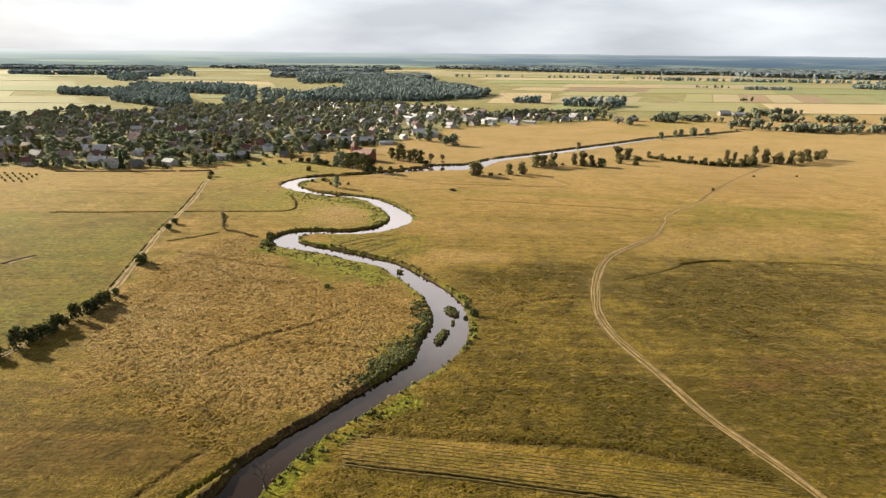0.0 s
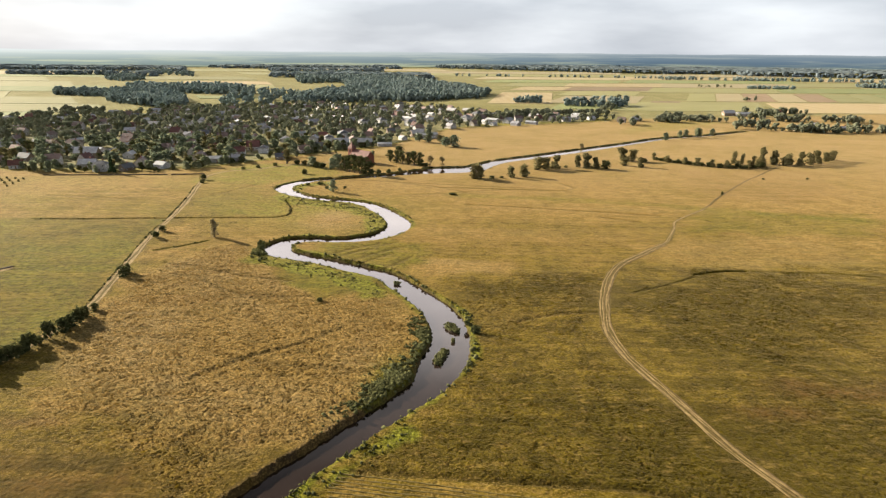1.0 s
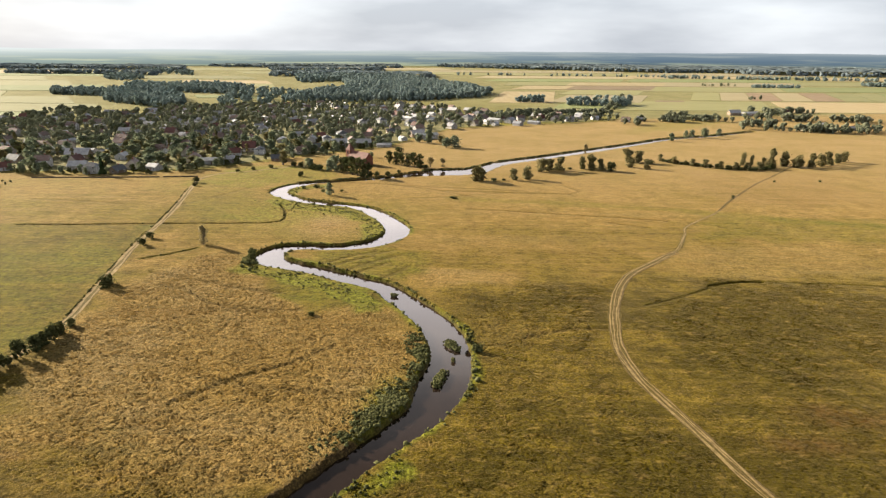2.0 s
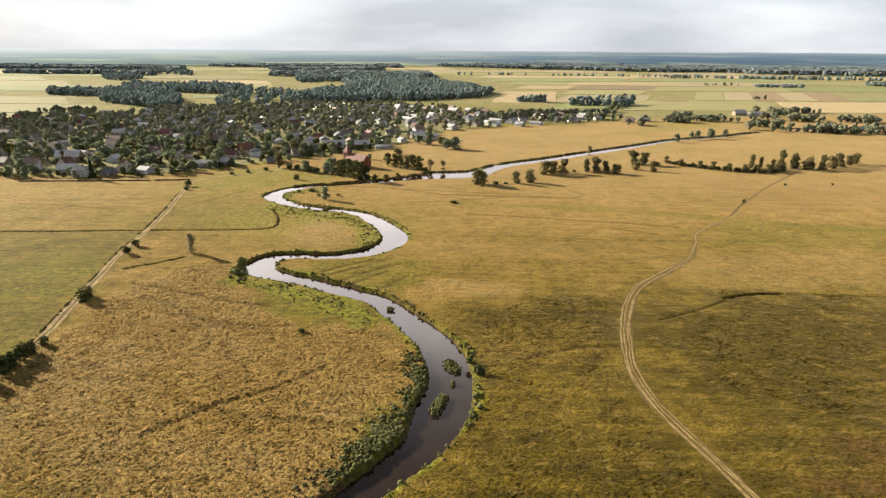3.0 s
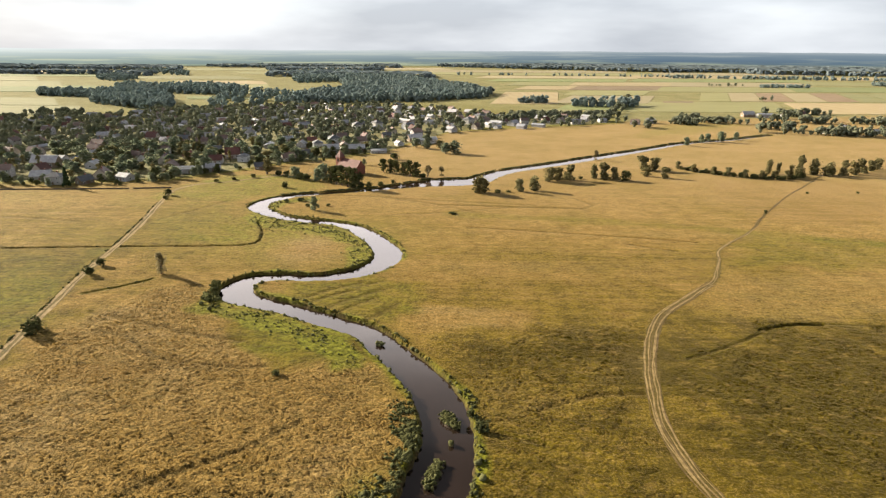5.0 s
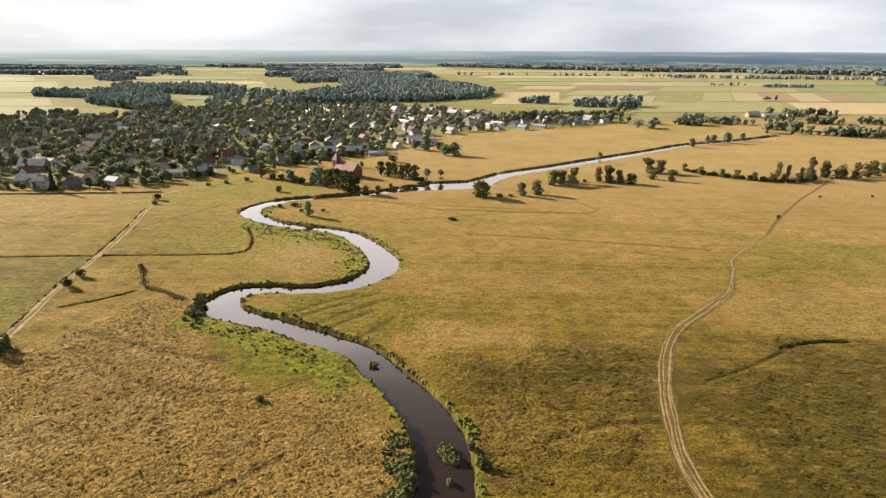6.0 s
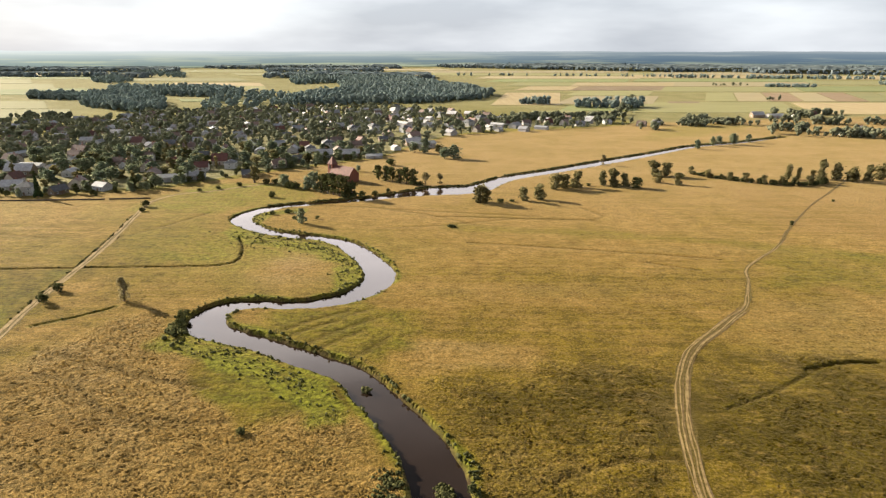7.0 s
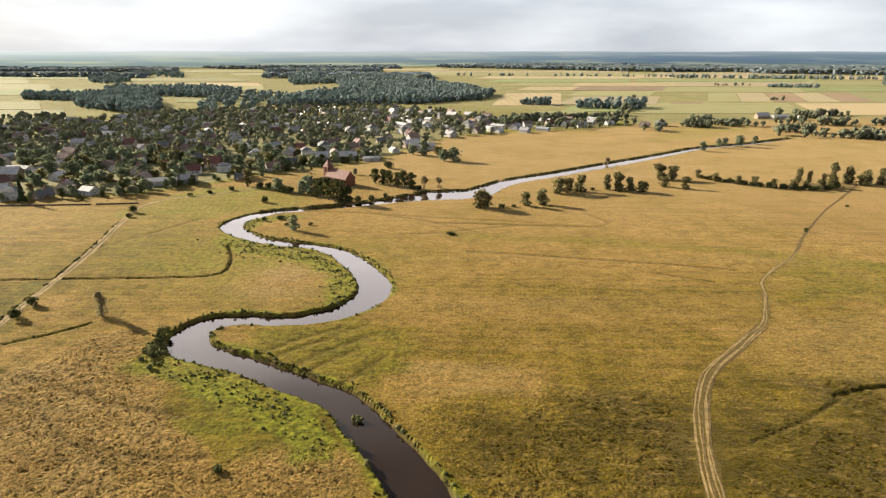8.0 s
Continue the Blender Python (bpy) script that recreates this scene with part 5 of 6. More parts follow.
# meadows and crops west of the village
for x, y, w, d, sk, kind in ((-520, 780, 260, 110, -70, PAST), (-640, 900, 300, 120, -80, PAST), (-800, 1000, 300, 150, -90, PAST), (-740, 1180, 330, 180, -110, CROPW),
                             (-930, 1330, 420, 200, -130, PAST), (-1150, 1550, 500, 220, -150, PAST), (-1000, 1800, 420, 260, -160, CROPW), (-1330, 1950, 420, 260, -160, STUB),
                             (-420, 1290, 170, 120, -40, PAST), (-470, 1420, 190, 130, -50, STUB), (-330, 1100, 70, 60, -20, PAST), (-620, 1650, 300, 170, -90, PAST),
                             (-400, 2000, 420, 190, -90, PAST), (-120, 2050, 300, 200, -30, PAST), (-800, 2300, 600, 220, -120, PAST), (-250, 2500, 520, 230, -60, FALL),
                             (-330, 980, 90, 50, -25, CROPW), (-480, 690, 120, 60, -40, CROPW)):
    field(x, y, w, d, sk, 0, *kind)

# ---- woods ----
def scatter(poly, gap, gen):
    """Uneven places inside a polygon, about gap apart."""
    p = np.array(poly, float)
    lo, hi = p.min(0), p.max(0)
    gx, gy = np.meshgrid(np.arange(lo[0], hi[0], gap), np.arange(lo[1], hi[1], gap))
    x = gx.ravel() + gen.uniform(-0.45, 0.45, gx.size) * gap
    y = gy.ravel() + gen.uniform(-0.45, 0.45, gx.size) * gap
    ok = inside(x, y, poly)
    return x[ok], y[ok]


def build_wood(poly, gap, tall, wide, lumps, label, thin=0.0, seed=1, leaf=None):
    """A wood: crowns of several ragged lumps each, joined into one."""
    gen = np.random.default_rng(seed)
    x, y = scatter(poly, gap, gen)
    keep = gen.random(len(x)) > thin
    x, y = x[keep], y[keep]
    h = tall * (gen.uniform(0.72, 1.04, len(x)) + 0.15 * wobble(x, y, 30.0, seed))
    w = wide * gen.uniform(0.75, 1.25, len(x))
    d = gen.normal(0, 1, (len(x), lumps, 3))
    d /= np.linalg.norm(d, axis=2)[..., None]
    c = np.stack([x[:, None] + d[..., 0] * w[:, None] * 0.6, y[:, None] + d[..., 1] * w[:, None] * 0.6, h[:, None] * (0.60 + 0.30 * d[..., 2])], -1)
    r = w[:, None] * gen.uniform(0.22, 0.46, (len(x), lumps))
    v, f = clumps(c.reshape(-1, 3), r.ravel(), gen, 1.0, 0.3)
    low = np.stack([x, y, h * 0.3], -1)
    v2, f2 = clumps(low, w * 0.55, gen, 1.3, 0.3)
    me = np_mesh("woodland", np.concatenate([v, v2]), np.concatenate([f, f2 + len(v)]))
    me.shade_smooth()
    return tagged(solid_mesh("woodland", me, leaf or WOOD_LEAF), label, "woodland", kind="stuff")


build_wood([(-618, 1000), (-558, 982), (-512, 965), (-552, 1030), (-600, 1060), (-660, 1060)], 8, 12, 5, 7, "small dark green wood in open fields", seed=2)
build_wood([(-472, 878), (-400, 820), (-348, 782), (-334, 815), (-372, 900), (-425, 985), (-520, 1150), (-556, 1050)], 8, 13, 5, 7, "dark green mixed wood beside the village", seed=3)
build_wood([(-592, 1165), (-505, 1110), (-540, 1230), (-640, 1290)], 9, 12, 5.4, 6, "dark wood dividing far fields", thin=0.15, seed=5)
build_wood([(-478, 1080), (-370, 1040), (-345, 1150), (-450, 1260), (-540, 1240)], 9.5, 12, 5.6, 6, "dark copse in open fields", thin=0.2, seed=6)
build_wood([(-810, 1503), (-722, 1440), (-740, 1560), (-880, 1740), (-900, 1680)], 13, 12, 6.5, 5, "loose line of trees across far fields", thin=0.45, seed=7)
build_wood([(-980, 1990), (-699, 1744), (-760, 1900), (-960, 2160)], 15, 12, 7, 5, "loose belt of trees across far fields", thin=0.5, seed=8)
build_wood([(-210, 880), (-129, 912), (-40, 935), (45, 1010), (66, 1095), (20, 1270), (-60, 1480), (-160, 1560), (-250, 1460), (-233, 1396), (-180, 1150), (-228, 1060)],
           8.5, 13, 5.6, 7, "broad dark green wood behind the village", thin=0.16, seed=4)
build_wood([(-300, 820), (-215, 880), (-232, 1060), (-330, 1120), (-352, 1000)], 12, 11, 5.4, 6, "scattered trees in meadows behind the village", thin=0.5, seed=9)
build_wood([(-330, 1400), (-180, 1580), (-60, 1560), (-160, 1800), (-372, 2100), (-480, 1950)], 12, 13, 7, 5, "dark wood stretching over the plain", thin=0.3, seed=10)
def build_canopy(poly, gap, tall, label, seed):
    """A far forest: one closed uneven canopy falling to the ground at its ragged edge."""
    gen = np.random.default_rng(seed)
    p = np.array(poly, float)
    lo, hi = p.min(0) - gap, p.max(0) + gap
    gx, gy = np.meshgrid(np.arange(lo[0], hi[0], gap), np.arange(lo[1], hi[1], gap))
    x = gx + gen.uniform(-0.35, 0.35, gx.shape) * gap
    y = gy + gen.uniform(-0.35, 0.35, gx.shape) * gap
    rag = 2.2 * gap * wobble(gx, gy, gap * 9, seed)
    held = inside((gx + rag).ravel(), (gy + rag).ravel(), poly).reshape(gx.shape)
    held &= wobble(gx, gy, gap * 14, seed + 3) < 0.62
    z = np.where(held, tall * (gen.uniform(0.72, 1.08, gx.shape) + 0.18 * wobble(gx, gy, gap * 6, seed + 1)), -1.5)
    i = np.arange(gx.size).reshape(gx.shape)
    f = np.stack([i[:-1, :-1], i[:-1, 1:], i[1:, 1:], i[1:, :-1]], -1).reshape(-1, 4)
    f = f[held.ravel()[f].all(1)]
    rim = held & ~(np.roll(held, 1, 0) & np.roll(held, -1, 0) & np.roll(held, 1, 1) & np.roll(held, -1, 1))
    n = int(rim.sum())
    c = np.repeat(np.stack([x[rim], y[rim], z[rim] * 0.5], -1), 3, 0) + gen.normal(0, 1, (3 * n, 3)) * (gap * 0.35, gap * 0.35, tall * 0.16)
    v2, f2 = clumps(c, gen.uniform(0.26, 0.44, 3 * n) * gap, gen, 1.0)
    f = np.concatenate([f[:, [0, 1, 2]], f[:, [0, 2, 3]], f2 + gx.size])
    me = np_mesh("woodland", np.concatenate([np.stack([x.ravel(), y.ravel(), z.ravel()], -1), v2]), f)
    me.shade_flat()
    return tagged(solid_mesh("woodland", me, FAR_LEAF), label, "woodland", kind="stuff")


for k, poly in enumerate(([(-1560, 2250), (-900, 2150), (-1000, 2420), (-1700, 2420)], [(-900, 2560), (-200, 2600), (-250, 2760), (-1000, 2700)],
                          [(-500, 1720), (-40, 1700), (-60, 1860), (-480, 1900)], [(-600, 2160), (-250, 2180), (-260, 2330), (-640, 2330)],
                          [(-1250, 1820), (-760, 1720), (-800, 1800), (-1300, 1930)])):
    build_canopy(poly, 12, 13, "far dark wood across the plain", 20 + k)
build_canopy([(-60, 2800), (250, 2560), (700, 2250), (1350, 1900), (2300, 1600), (2500, 1550), (2200, 2000), (1500, 2560), (700, 2880), (100, 2950)], 15, 15, "vast dark forest reaching to the horizon", 30)
build_wood([(560, 1760), (1100, 1640), (1130, 1690), (580, 1810)], 11, 10, 5.5, 5, "strip of trees along the far fields", thin=0.62, seed=31)
build_wood([(880, 1400), (1000, 1380), (1010, 1440), (890, 1450)], 9, 10, 5, 5, "small dark copse among the fields", seed=32)
build_wood([(610, 1330), (700, 1320), (700, 1350), (610, 1355)], 8, 8, 4.5, 5, "small dark copse among the fields", seed=33)
build_wood([(90, 918), (128, 915), (130, 938), (95, 940)], 7, 10, 5, 6, "small reddish-dark copse among the fields", seed=34)
build_wood([(150, 860), (235, 862), (240, 890), (160, 890)], 8, 13, 5.5, 6, "dark shelter belt beside a field", seed=35)
build_wood([(0, 1900), (300, 1880), (700, 1800), (705, 1830), (300, 1925), (0, 1940)], 13, 9, 5, 4, "broken line of far trees", thin=0.7, seed=36)


def build_horizon():
    """The plain's last woods and fields, pale and blue with distance, closing the view all round."""
    n = 720
    a = np.linspace(0, 2 * np.pi, n, endpoint=False)
    r = 3000
    top = 64.6 + 4.6 * np.clip(-np.cos(a), 0, 1) + 0.6 * np.sin(a * 9) + 0.9 * np.sin(a * 23 + 1) + 0.6 * np.sin(a * 61) + rng.uniform(-0.5, 0.5, n)
    low = np.stack([r * np.cos(a), r * np.sin(a), np.full(n, -2.0)], -1)
    high = np.stack([r * np.cos(a), r * np.sin(a), top], -1)
    back = np.stack([(r + 90) * np.cos(a), (r + 90) * np.sin(a), np.full(n, -2.0)], -1)
    i = np.arange(n)
    j = (i + 1) % n
    f = np.concatenate([np.stack([j, i, i + n, j + n], -1), np.stack([j + n, i + n, i + 2 * n, j + 2 * n], -1)])
    # glowing colours with haze painted in, paler upwards and to the west
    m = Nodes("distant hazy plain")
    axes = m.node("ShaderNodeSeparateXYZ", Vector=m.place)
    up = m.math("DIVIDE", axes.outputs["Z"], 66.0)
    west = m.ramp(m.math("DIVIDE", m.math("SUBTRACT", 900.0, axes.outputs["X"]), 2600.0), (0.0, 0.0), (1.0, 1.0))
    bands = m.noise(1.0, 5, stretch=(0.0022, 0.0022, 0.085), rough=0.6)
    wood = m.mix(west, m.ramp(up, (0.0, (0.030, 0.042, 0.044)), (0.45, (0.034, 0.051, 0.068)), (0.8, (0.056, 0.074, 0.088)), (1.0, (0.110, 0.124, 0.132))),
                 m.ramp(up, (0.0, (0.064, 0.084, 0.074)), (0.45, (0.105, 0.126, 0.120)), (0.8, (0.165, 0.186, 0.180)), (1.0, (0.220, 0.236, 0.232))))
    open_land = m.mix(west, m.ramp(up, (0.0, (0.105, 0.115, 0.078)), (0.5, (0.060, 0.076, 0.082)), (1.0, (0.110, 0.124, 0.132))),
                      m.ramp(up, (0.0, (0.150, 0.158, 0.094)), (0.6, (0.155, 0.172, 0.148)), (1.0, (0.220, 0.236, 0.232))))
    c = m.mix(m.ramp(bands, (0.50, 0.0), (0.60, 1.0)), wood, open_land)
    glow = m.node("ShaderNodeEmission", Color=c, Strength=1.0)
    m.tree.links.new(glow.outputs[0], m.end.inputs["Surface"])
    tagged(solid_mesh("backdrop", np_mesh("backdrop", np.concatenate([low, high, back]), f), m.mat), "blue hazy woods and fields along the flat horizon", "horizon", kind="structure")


build_horizon()


# ---- houses ----
def build_house(wide, long, eaves, rise, wall, roof, kind="gable", storeys=1, chimney=True):
    """A house at the origin, its ridge along x: walls, roof with eaves, chimney, door and framed windows."""
    house = new("house")
    w, l = wide / 2, long / 2
    bm = bmesh.new()
    base = [bm.verts.new(p) for p in ((-l, -w, -0.4), (l, -w, -0.4), (l, w, -0.4), (-l, w, -0.4))]
    top = [bm.verts.new(p) for p in ((-l, -w, eaves), (l, -w, eaves), (l, w, eaves), (-l, w, eaves))]
    for k in range(4):
        bm.faces.new((base[k], base[(k + 1) % 4], top[(k + 1) % 4], top[k]))
    bm.faces.new(base[::-1])
    if kind == "gable":
        for x, a, b in ((-l, top[3], top[0]), (l, top[1], top[2])):
            bm.faces.new((a, b, bm.verts.new((x, 0, eaves + rise))))
    else:
        bm.faces.new(top)
    part("wall", bm, wall, house)
    over, slab = 0.45, 0.16
    bm = bmesh.new()
    e = eaves - over * rise / w
    inset = 0 if kind == "gable" else min(l * 0.8, w)
    for side in (-1, 1):
        a = [(-l - over, side * (w + over), e), (l + over, side * (w + over), e), (l + over - inset * 1.0, 0, eaves + rise), (-l - over + inset * 1.0, 0, eaves + rise)]
        v = [bm.verts.new(p) for p in a] + [bm.verts.new((p[0], p[1], p[2] + slab)) for p in a]
        for q in ((4, 5, 6, 7), (3, 2, 1, 0), (0, 1, 5, 4), (1, 2, 6, 5), (2, 3, 7, 6), (3, 0, 4, 7)):
            bm.faces.new([v[i] for i in q])
    if kind != "gable":
        for end in (-1, 1):
            a = [(end * (l + over), -w - over, e), (end * (l + over), w + over, e), (end * (l + over - inset), 0, eaves + rise)]
            v = [bm.verts.new(p) for p in a] + [bm.verts.new((p[0], p[1], p[2] + slab)) for p in a]
            for q in ((3, 4, 5), (2, 1, 0), (0, 1, 4, 3), (1, 2, 5, 4), (2, 0, 3, 5)):
                bm.faces.new([v[i] for i in q])
    bmesh.ops.recalc_face_normals(bm, faces=bm.faces)
    part("roof", bm, roof, house)
    if chimney:
        bm = block(bmesh.new(), l * 0.25, 0.3, eaves + rise * 0.4, l * 0.25 + 0.7, 1.0, eaves + rise + 0.9)
        block(bm, l * 0.25 - 0.08, 0.22, eaves + rise + 0.9, l * 0.25 + 0.78, 1.08, eaves + rise + 1.05)
        part("chimney", bm, BRICK, house)
    part("door", block(bmesh.new(), -0.5, -w - 0.06, 0, 0.5, -w + 0.02, 2.05), DOOR, house)
    def window(x, y, z, nx, ny):
        tx, ty = -ny, nx
        def slab_at(u0, u1, z0, z1, d0, d1):
            p, q = (x + tx * u0 + nx * d0, y + ty * u0 + ny * d0), (x + tx * u1 + nx * d1, y + ty * u1 + ny * d1)
            return min(p[0], q[0]), min(p[1], q[1]), z0, max(p[0], q[0]), max(p[1], q[1]), z1
        bm = bmesh.new()
        for u0, u1, z0, z1 in ((-0.62, -0.52, z, z + 1.3), (0.52, 0.62, z, z + 1.3), (-0.52, 0.52, z, z + 0.1), (-0.52, 0.52, z + 1.2, z + 1.3)):
            block(bm, *slab_at(u0, u1, z0, z1, -0.03, 0.07))
        frame_ob = part("window", bm, FRAME, house)
        part("pane", block(bmesh.new(), *slab_at(-0.52, 0.52, z + 0.1, z + 1.2, -0.02, 0.025)), PANE, frame_ob)
    for s in range(storeys):
        z = 0.9 + 2.8 * s
        for x in (-l * 0.6, l * 0.6):
            window(x, -w, z, 0, -1)
        window(l, 0, z, 1, 0)
        window(-l, 0, z, -1, 0)
    return house


HOUSES = []
HOUSE_WORDS = ("cream house with a brown tiled gable roof", "small white house with a red clay tile roof", "grey rendered house with grey sheet roofing",
               "white two-storey house with a dark hipped roof", "weathered timber barn with grey sheet roofing", "long low shed with a pale tin roof",
               "cream house with a red clay tile roof", "old timber house with a dark roof", "grey house with a brown tiled roof", "white house with pale tin roofing")
HOUSE_KINDS = ((8.5, 11, 3.2, 3.6, CREAM, BROWN_TILE), (8, 9.5, 3.0, 3.4, WHITE, RED_TILE), (9, 12, 3.4, 3.0, GREY_WALL, GREY_TILE),
               (9.5, 10.5, 5.6, 2.4, WHITE, DARK_TILE, "hip", 2), (8, 15, 3.4, 3.4, TIMBER, GREY_TILE, "gable", 1, False),
               (8, 18, 3.2, 1.6, GREY_WALL, TIN, "gable", 1, False), (8.5, 10, 3.3, 4.2, CREAM, RED_TILE), (7, 11, 2.8, 3.2, TIMBER, DARK_TILE),
               (8.5, 10, 5.4, 3.0, GREY_WALL, BROWN_TILE, "gable", 2), (8, 10, 3.2, 2.2, WHITE, TIN))
SPOTS = []


def set_house(kind, x, y, turn, scale=1.0, label=""):
    while len(HOUSES) <= kind:
        HOUSES.append(None)
    scale *= 0.74
    m = pose(x, y, float(lie(x, y)) + 0.1, 0, 0, turn) @ Matrix.Scale(scale, 4)
    if HOUSES[kind] is None:
        ob = HOUSES[kind] = build_house(*HOUSE_KINDS[kind])
        ob.matrix_basis = m
    else:
        ob = copy_thing(HOUSES[kind], m)
        ob.scale = (scale,) * 3
    SPOTS.append((x, y))
    return tagged(ob, label or HOUSE_WORDS[kind], "house" if kind not in (4, 5) else "outbuilding", "village houses")


for kind, x, y, turn, scale, label in (
        (3, -207.5, 375.5, 8, 1.0, "white two-storey villa with a dark hipped roof"), (7, -193, 377, 70, 0.95, ""), (0, -191, 391, -75, 1.15, ""),
        (9, -176, 386, -20, 1.0, ""), (2, -220, 384, 10, 1.1, ""), (8, -246, 392, 15, 1.1, ""), (6, -233, 404, 80, 1.0, ""), (4, -243, 424, 5, 1.3, "large barn with a rusty brown roof"),
        (5, -150, 409, 14, 1.1, "long pale grey low building at the village edge"), (2, -139, 416, 14, 0.9, ""), (1, -146, 440, 10, 1.1, ""), (6, -143, 462, 12, 1.2, ""),
        (0, -104, 452, 35, 1.0, ""), (7, -97, 470, 30, 1.0, ""), (2, -83, 486, 12, 1.2, ""), (4, -66, 492, 10, 1.0, ""), (5, -50, 486, 12, 0.8, ""), (5, -20, 534, 20, 1.3, "long low hall with a pale tin roof"),
        (9, -143, 483, 30, 1.0, ""), (3, -161, 556, 10, 1.1, ""), (9, -148, 548, 20, 0.9, ""), (9, -127, 540, 25, 1.0, ""), (0, -186, 520, 20, 1.0, ""),
        (7, -112, 421, 12, 0.9, ""), (1, -262, 380, 30, 1.0, ""), (0, -285, 396, 10, 1.0, ""), (3, -66, 830, 10, 1.2, ""), (9, -100, 806, 15, 1.2, ""),
        (9, 150, 690, 15, 1.0, ""), (0, 178, 672, -30, 1.0, ""), (2, 196, 684, 20, 1.0, ""), (6, 92, 680, 20, 1.0, ""), (8, 70, 668, 10, 1.0, ""), (2, 120, 672, 10, 1.0, ""),
        (5, 338, 746, 10, 1.3, "long pale farm building beside trees"), (4, 322, 752, 10, 1.2, ""), (2, 352, 734, 80, 1.0, ""), (3, 352, 625, 20, 1.0, ""), (9, 372, 612, 15, 1.0, ""),
        (2, 330, 612, 15, 1.0, ""), (6, 385, 760, 20, 1.0, "")):
    set_house(kind, x, y, turn, scale, label)

VILLAGE = [(-430, 395), (-330, 380), (-215, 388), (-150, 392), (-140, 415), (-112, 440), (-80, 470), (-45, 498), (-28, 545), (0, 604), (48, 622), (100, 650), (168, 682),
           (150, 720), (60, 735), (25, 790), (-60, 850), (-210, 862), (-300, 790), (-350, 728), (-430, 690), (-560, 600)]
town = np.random.default_rng(11)
hx, hy = scatter(VILLAGE, 20.5, town)
for x, y in zip(hx, hy):
    if town.random() < (0.20 if x < -40 else 0.08) or any(math.hypot(x - a, y - b) < 12.5 for a, b in SPOTS):
        continue
    street = 18 + 22 * math.sin(x / 130 + 1) + 12 * math.sin(y / 90)
    kind = int(town.choice([0, 1, 2, 2, 2, 3, 4, 5, 5, 6, 7, 8, 8, 9, 9]))
    set_house(kind, float(x), float(y), street + (90 if town.random() < 0.45 else 0) + float(town.normal(0, 4)), float(town.uniform(0.85, 1.15)))


# ---- the church ----
def build_church():
    church = tagged(new("church"), "red brick church with a stout gabled tower and red roof", "church")
    church.matrix_basis = pose(-57.0, 412, float(lie(-57, 412)) + 0.1, 0, 0, -38) @ Matrix.Scale(0.74, 4)
    l, w, e, r = 10.5, 4.6, 5.2, 5.0
    bm = bmesh.new()
    block(bm, -l, -w, -0.4, l, w, e)
    for x in (-l, l):
        a = [bm.verts.new(p) for p in ((x, -w, e), (x, w, e), (x, 0, e + r))]
        bm.faces.new(a)
    part("nave_wall", bm, BRICK, church)
    bm = bmesh.new()
    for side in (-1, 1):
        a = [(-l - 0.3, side * (w + 0.5), e - 0.5), (l + 0.3, side * (w + 0.5), e - 0.5), (l + 0.3, 0, e + r), (-l - 0.3, 0, e + r)]
        v = [bm.verts.new(p) for p in a] + [bm.verts.new((p[0], p[1], p[2] + 0.25)) for p in a]
        for q in ((4, 5, 6, 7), (3, 2, 1, 0), (0, 1, 5, 4), (1, 2, 6, 5), (2, 3, 7, 6), (3, 0, 4, 7)):
            bm.faces.new([v[i] for i in q])
    bmesh.ops.recalc_face_normals(bm, faces=bm.faces)
    part("nave_roof", bm, RED_TILE, church)
    part("tower", block(bmesh.new(), -l - 4.4, -2.5, -0.4, -l + 0.6, 2.5, 11.0), BRICK, church)
    bm = bmesh.new()
    x0, x1 = -l - 4.7, -l + 0.9
    b = [bm.verts.new(p) for p in ((x0, -2.8, 11), (x1, -2.8, 11), (x1, 2.8, 11), (x0, 2.8, 11))]
    tip = bm.verts.new(((x0 + x1) / 2, 0, 16.5))
    bm.faces.new(b[::-1])
    for k in range(4):
        bm.faces.new((b[k], b[(k + 1) % 4], tip))
    part("tower_roof", bm, RED_TILE, church)
    bm = block(bmesh.new(), -l - 1.95, -0.06, 16.3, -l - 1.83, 0.06, 18.2)
    block(bm, -l - 2.35, -0.06, 17.4, -l - 1.43, 0.06, 17.52)
    part("spire_cross", bm, DARK_TILE, church)
    part("porch", block(bmesh.new(), -l - 6.2, -1.8, -0.4, -l - 4.35, 1.8, 4.2), CREAM, church, "pale rendered porch")
    for k in range(5):
        x = -l + 2.4 + 4.0 * k
        for side in (-1, 1):
            y0, y1 = sorted((side * (w - 0.1), side * (w + 0.08)))
            bm = block(bmesh.new(), x - 0.55, y0, 1.6, x + 0.55, y1, 4.2)
            bmesh.ops.create_cone(bm, cap_ends=True, segments=16, radius1=0.55, radius2=0.55, depth=0.18,
                                  matrix=Matrix.Translation((x, (y0 + y1) / 2, 4.2)) @ Matrix.Rotation(radians(90), 4, "X"))
            part("window", bm, PANE, church)
            y0, y1 = sorted((side * (w - 0.1), side * (w + 0.8)))
            if k < 4:
                part("buttress", block(bmesh.new(), x + 1.6, y0, -0.4, x + 2.3, y1, 4.0), BRICK, church)
    for side in (-1, 1):
        y0, y1 = sorted((side * 2.4, side * 2.58))
        part("belfry_opening", block(bmesh.new(), -l - 2.6, y0, 7.6, -l - 1.2, y1, 10.0), PANE, church)


build_church()
SPOTS.append((-58, 414))


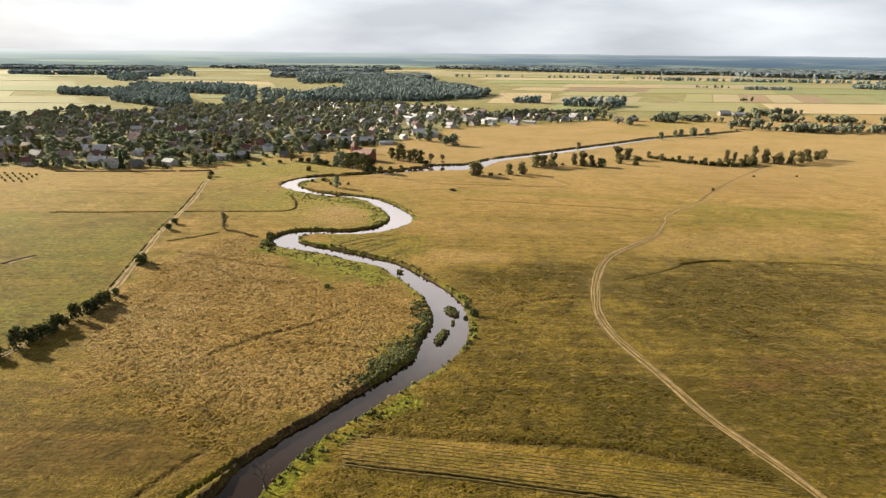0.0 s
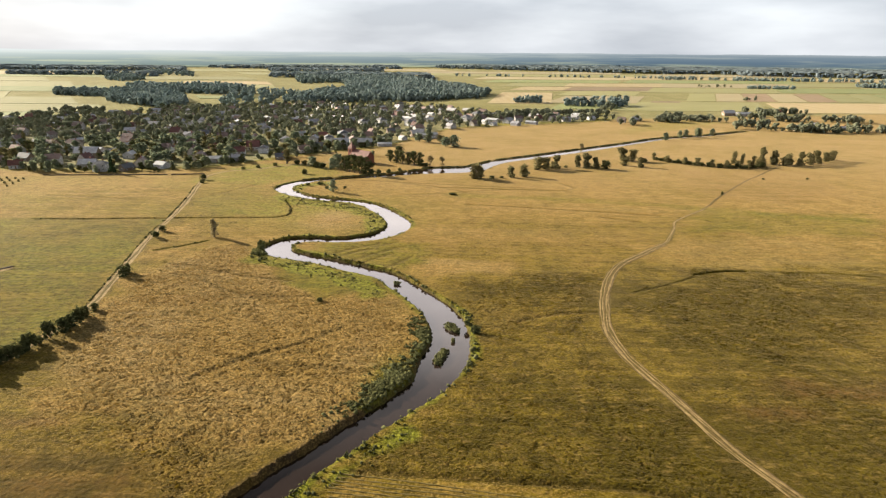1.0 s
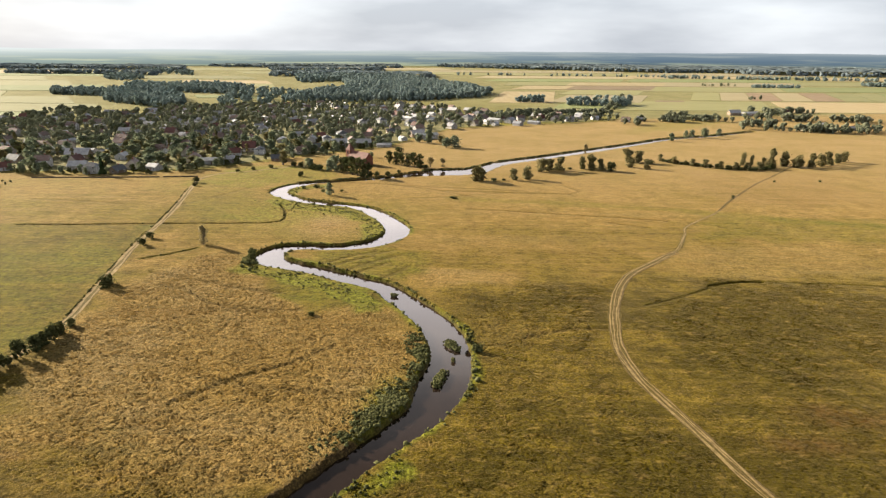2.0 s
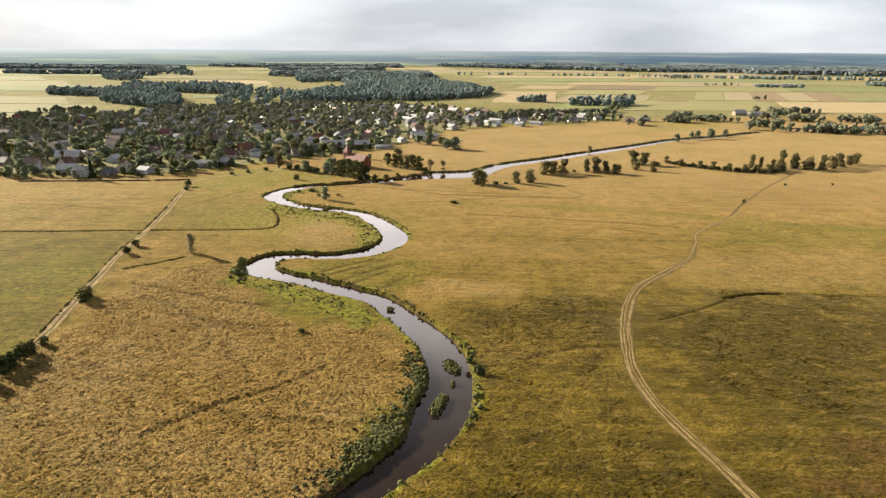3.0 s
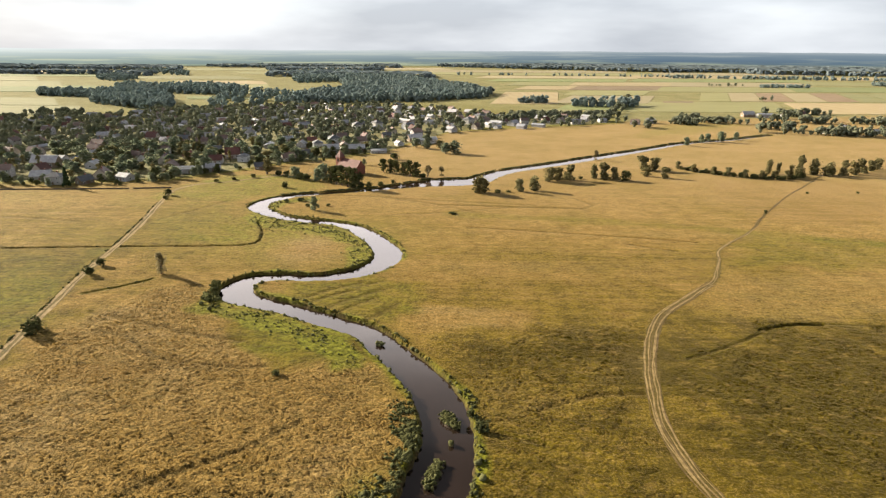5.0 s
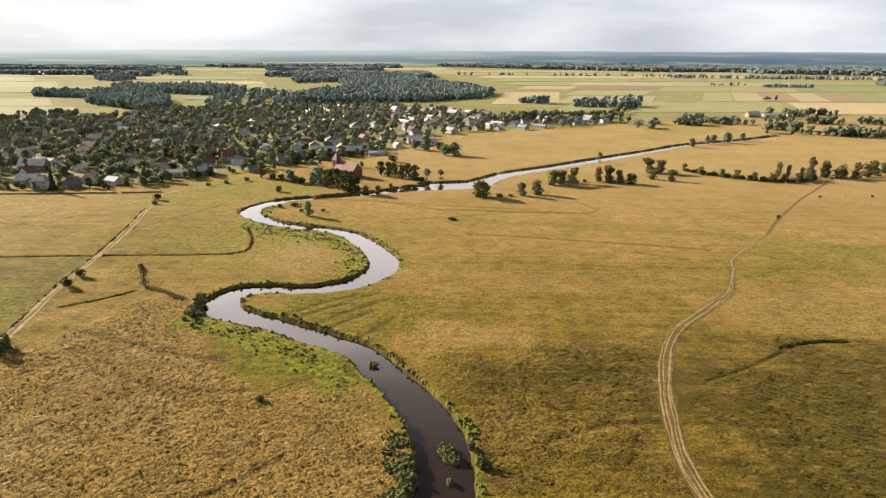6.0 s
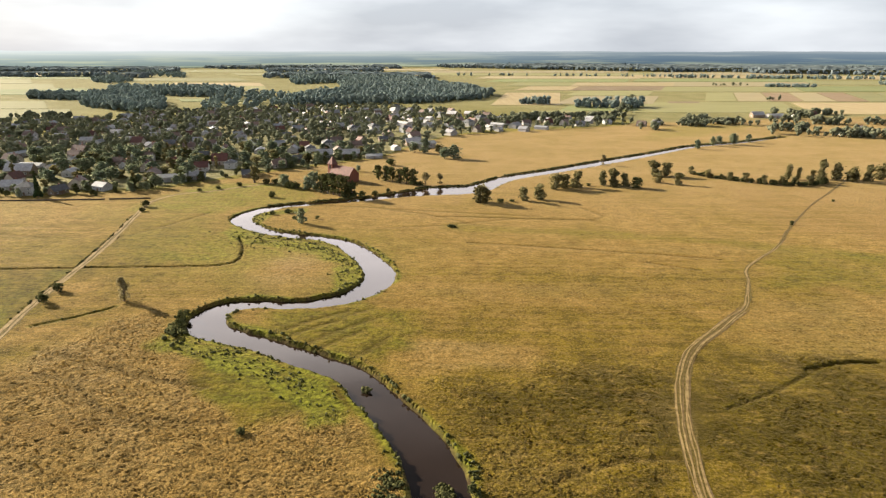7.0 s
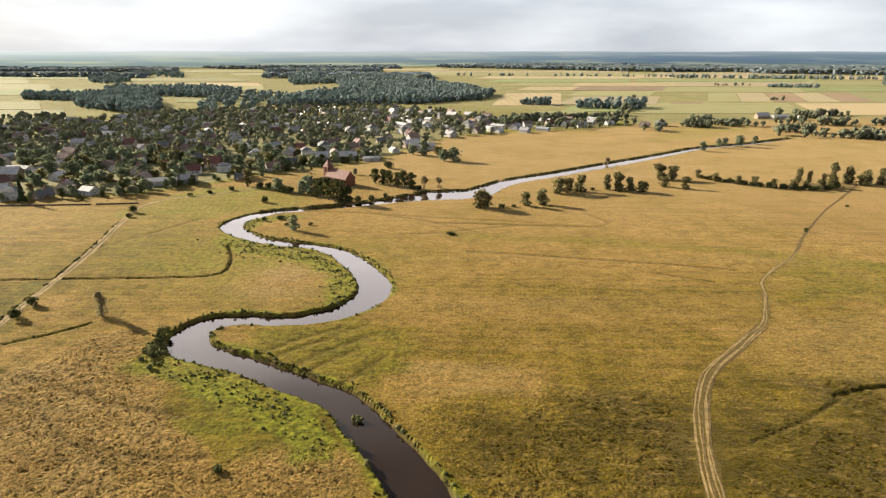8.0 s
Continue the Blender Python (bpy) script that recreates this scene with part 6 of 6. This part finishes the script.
def build_fence(a, b, n, label):
    """A low board fence: posts, rails and boards along a line."""
    fence = tagged(new("fence"), label, "fence")
    ax, ay, bx, by = *a, *b
    turn = math.degrees(math.atan2(by - ay, bx - ax))
    long = math.hypot(bx - ax, by - ay)
    fence.matrix_basis = pose(ax, ay, 0.05, 0, 0, turn)
    gap = long / n
    post = bmesh.new()
    block(post, -0.07, -0.07, -0.5, 0.07, 0.07, 0.62)
    first = part("post", post, FENCE, fence)
    panel = part("panel", block(bmesh.new(), 0.07, -0.03, -0.25, gap - 0.07, 0.03, 0.5), FENCE, fence)
    for k in range(1, n):
        for src in (first, panel):
            c = new(src.name.split(".")[0], src.data)
            c.parent = fence
            c.location = (gap * k, 0, 0)


build_fence((-232, 358.6), (-163, 364.2), 20, "dark weathered board fence along the village edge")
build_fence((-161, 364.4), (-142.5, 367.0), 6, "dark weathered board fence along the village edge")

# ---- village trees ----
tx, ty = scatter([(-470, 385)] + VILLAGE[1:], 7.8, town)
spots = np.array(SPOTS)
gapto = np.array([np.hypot(spots[:, 0] - a, spots[:, 1] - b).min() for a, b in zip(tx, ty)])
keep = (gapto > 5.2) & (town.random(len(tx)) > 0.42 - 0.08 * (ty > 600))
lawn = bell(tx, ty, -205, 383, 22, 12) + bell(tx, ty, -225, 400, 14, 8) + bell(tx, ty, -95, 500, 10, 10)
keep &= town.random(len(tx)) > lawn
keep &= (town.random(len(tx)) > 0.5) | (tx < -60) | (ty < 560)
tx, ty = tx[keep], ty[keep]
order = np.argsort(ty + 0.25 * np.abs(tx + 120))
for i in order[:290]:
    kind = str(town.choice(["tree", "tree", "tree", "tree", "alder", "willow", "willow", "poplar", "bush"]))
    tall = {"tree": town.uniform(4.8, 9.5), "willow": town.uniform(4, 7), "poplar": town.uniform(7, 11), "alder": town.uniform(4, 8.5), "bush": town.uniform(2.5, 4.5), "fir": town.uniform(6, 11)}[kind]
    wide = {"tree": 0.58, "willow": 0.52, "poplar": 0.24, "alder": 0.54, "bush": 0.66, "fir": 0.24}[kind] * tall * town.uniform(0.85, 1.15)
    plant(kind, float(tx[i]), float(ty[i]), float(tall), float(wide), "village trees")


def build_far_trees(x, y, label, lumps=9, tall=(3.8, 8.8), seed=40):
    """Trees standing among houses too far off to count, joined into one."""
    gen = np.random.default_rng(seed)
    n = len(x)
    h = gen.uniform(*tall, n)
    w = h * gen.uniform(0.40, 0.60, n)
    d = gen.normal(0, 1, (n, lumps, 3))
    d /= np.linalg.norm(d, axis=2)[..., None]
    c = np.stack([x[:, None] + d[..., 0] * w[:, None] * 0.6, y[:, None] + d[..., 1] * w[:, None] * 0.6, h[:, None] * (0.58 + 0.28 * d[..., 2])], -1)
    v, f = clumps(c.reshape(-1, 3), (w[:, None] * gen.uniform(0.26, 0.46, (n, lumps))).ravel(), gen, 0.95, 0.3)
    v2, f2 = clumps(np.stack([x, y, h * 0.22], -1), w * 0.35, gen, 1.8)
    me = np_mesh("far_trees", np.concatenate([v, v2]), np.concatenate([f, f2 + len(v)]))
    me.shade_smooth()
    tagged(solid_mesh("far_trees", me, GARDEN_LEAF), label, "trees", kind="stuff")


build_far_trees(tx[order[290:]], ty[order[290:]], "dense garden trees among the village houses")
gx, gy = [], []
far = np.random.default_rng(12)
for cx, cy, rx, ry, turn, count in ((90, 735, 34, 10, 10, 46), (60, 700, 20, 14, 0, 30), (150, 742, 34, 8, 8, 34), (218, 880, 6, 100, -19, 46), (182, 648, 8, 6, 0, 8), (226, 678, 18, 7, 0, 26),
                                    (268, 690, 26, 12, 0, 26), (250, 720, 14, 8, 0, 14), (300, 640, 26, 10, -8, 24), (332, 600, 48, 9, -14, 44), (400, 600, 50, 14, -14, 40), (412, 785, 26, 8, 0, 22),
                                    (372, 770, 14, 20, 30, 18), (352, 700, 40, 10, -10, 26), (420, 690, 40, 14, -10, 30), (150, 700, 20, 6, 0, 12), (110, 690, 14, 6, 0, 12), (455, 1000, 20, 4, 0, 5),
                                    (-420, 730, 40, 10, -20, 30), (-330, 775, 30, 10, -20, 24), (560, 1390, 40, 8, 0, 12)):
    u = far.normal(0, 0.55, (count, 2)) * (rx, ry)
    c, s = math.cos(radians(turn)), math.sin(radians(turn))
    gx.append(cx + u[:, 0] * c - u[:, 1] * s), gy.append(cy + u[:, 0] * s + u[:, 1] * c)
build_far_trees(np.concatenate(gx), np.concatenate(gy), "clumps of tall green trees round farms and lanes", 16, (3.6, 8.4), 41)
# shrubs and small trees in the gardens along the village's edge
edge = smooth_line([(-300, 386), (-232, 366), (-200, 368), (-168, 372), (-150, 388), (-138, 402), (-126, 412), (-112, 424), (-92, 446), (-72, 470), (-48, 486)], 1.0)
for k in range(0, len(edge), 3):
    x, y = edge[k, 0] + town.normal(0, 5), edge[k, 1] + abs(town.normal(0, 8)) + 2
    if min(math.hypot(x - a, y - b) for a, b in SPOTS) < 5.5:
        continue
    kind = str(town.choice(["bush", "bush", "tree", "alder", "tree"]))
    tall = float(town.uniform(2.0, 3.6) if kind == "bush" else town.uniform(4.0, 8.0))
    plant(kind, float(x), float(y), tall, tall * (0.62 if kind == "bush" else 0.42), "garden shrubs")
plant("fir", -197.0, 367.5, 11.0, 1.9, "village trees", "tall dark columnar conifer at the village edge")
field(-368, 716, 66, 16, -10, -12, FALLOW, "bare pale sandy yard at the edge of the village")

# ---- from the plan's units to metres ----
for ob in scene.objects:
    if ob.parent is None and ob not in (cam, sun):
        ob.matrix_basis = Matrix.Scale(UNIT, 4) @ ob.matrix_basis
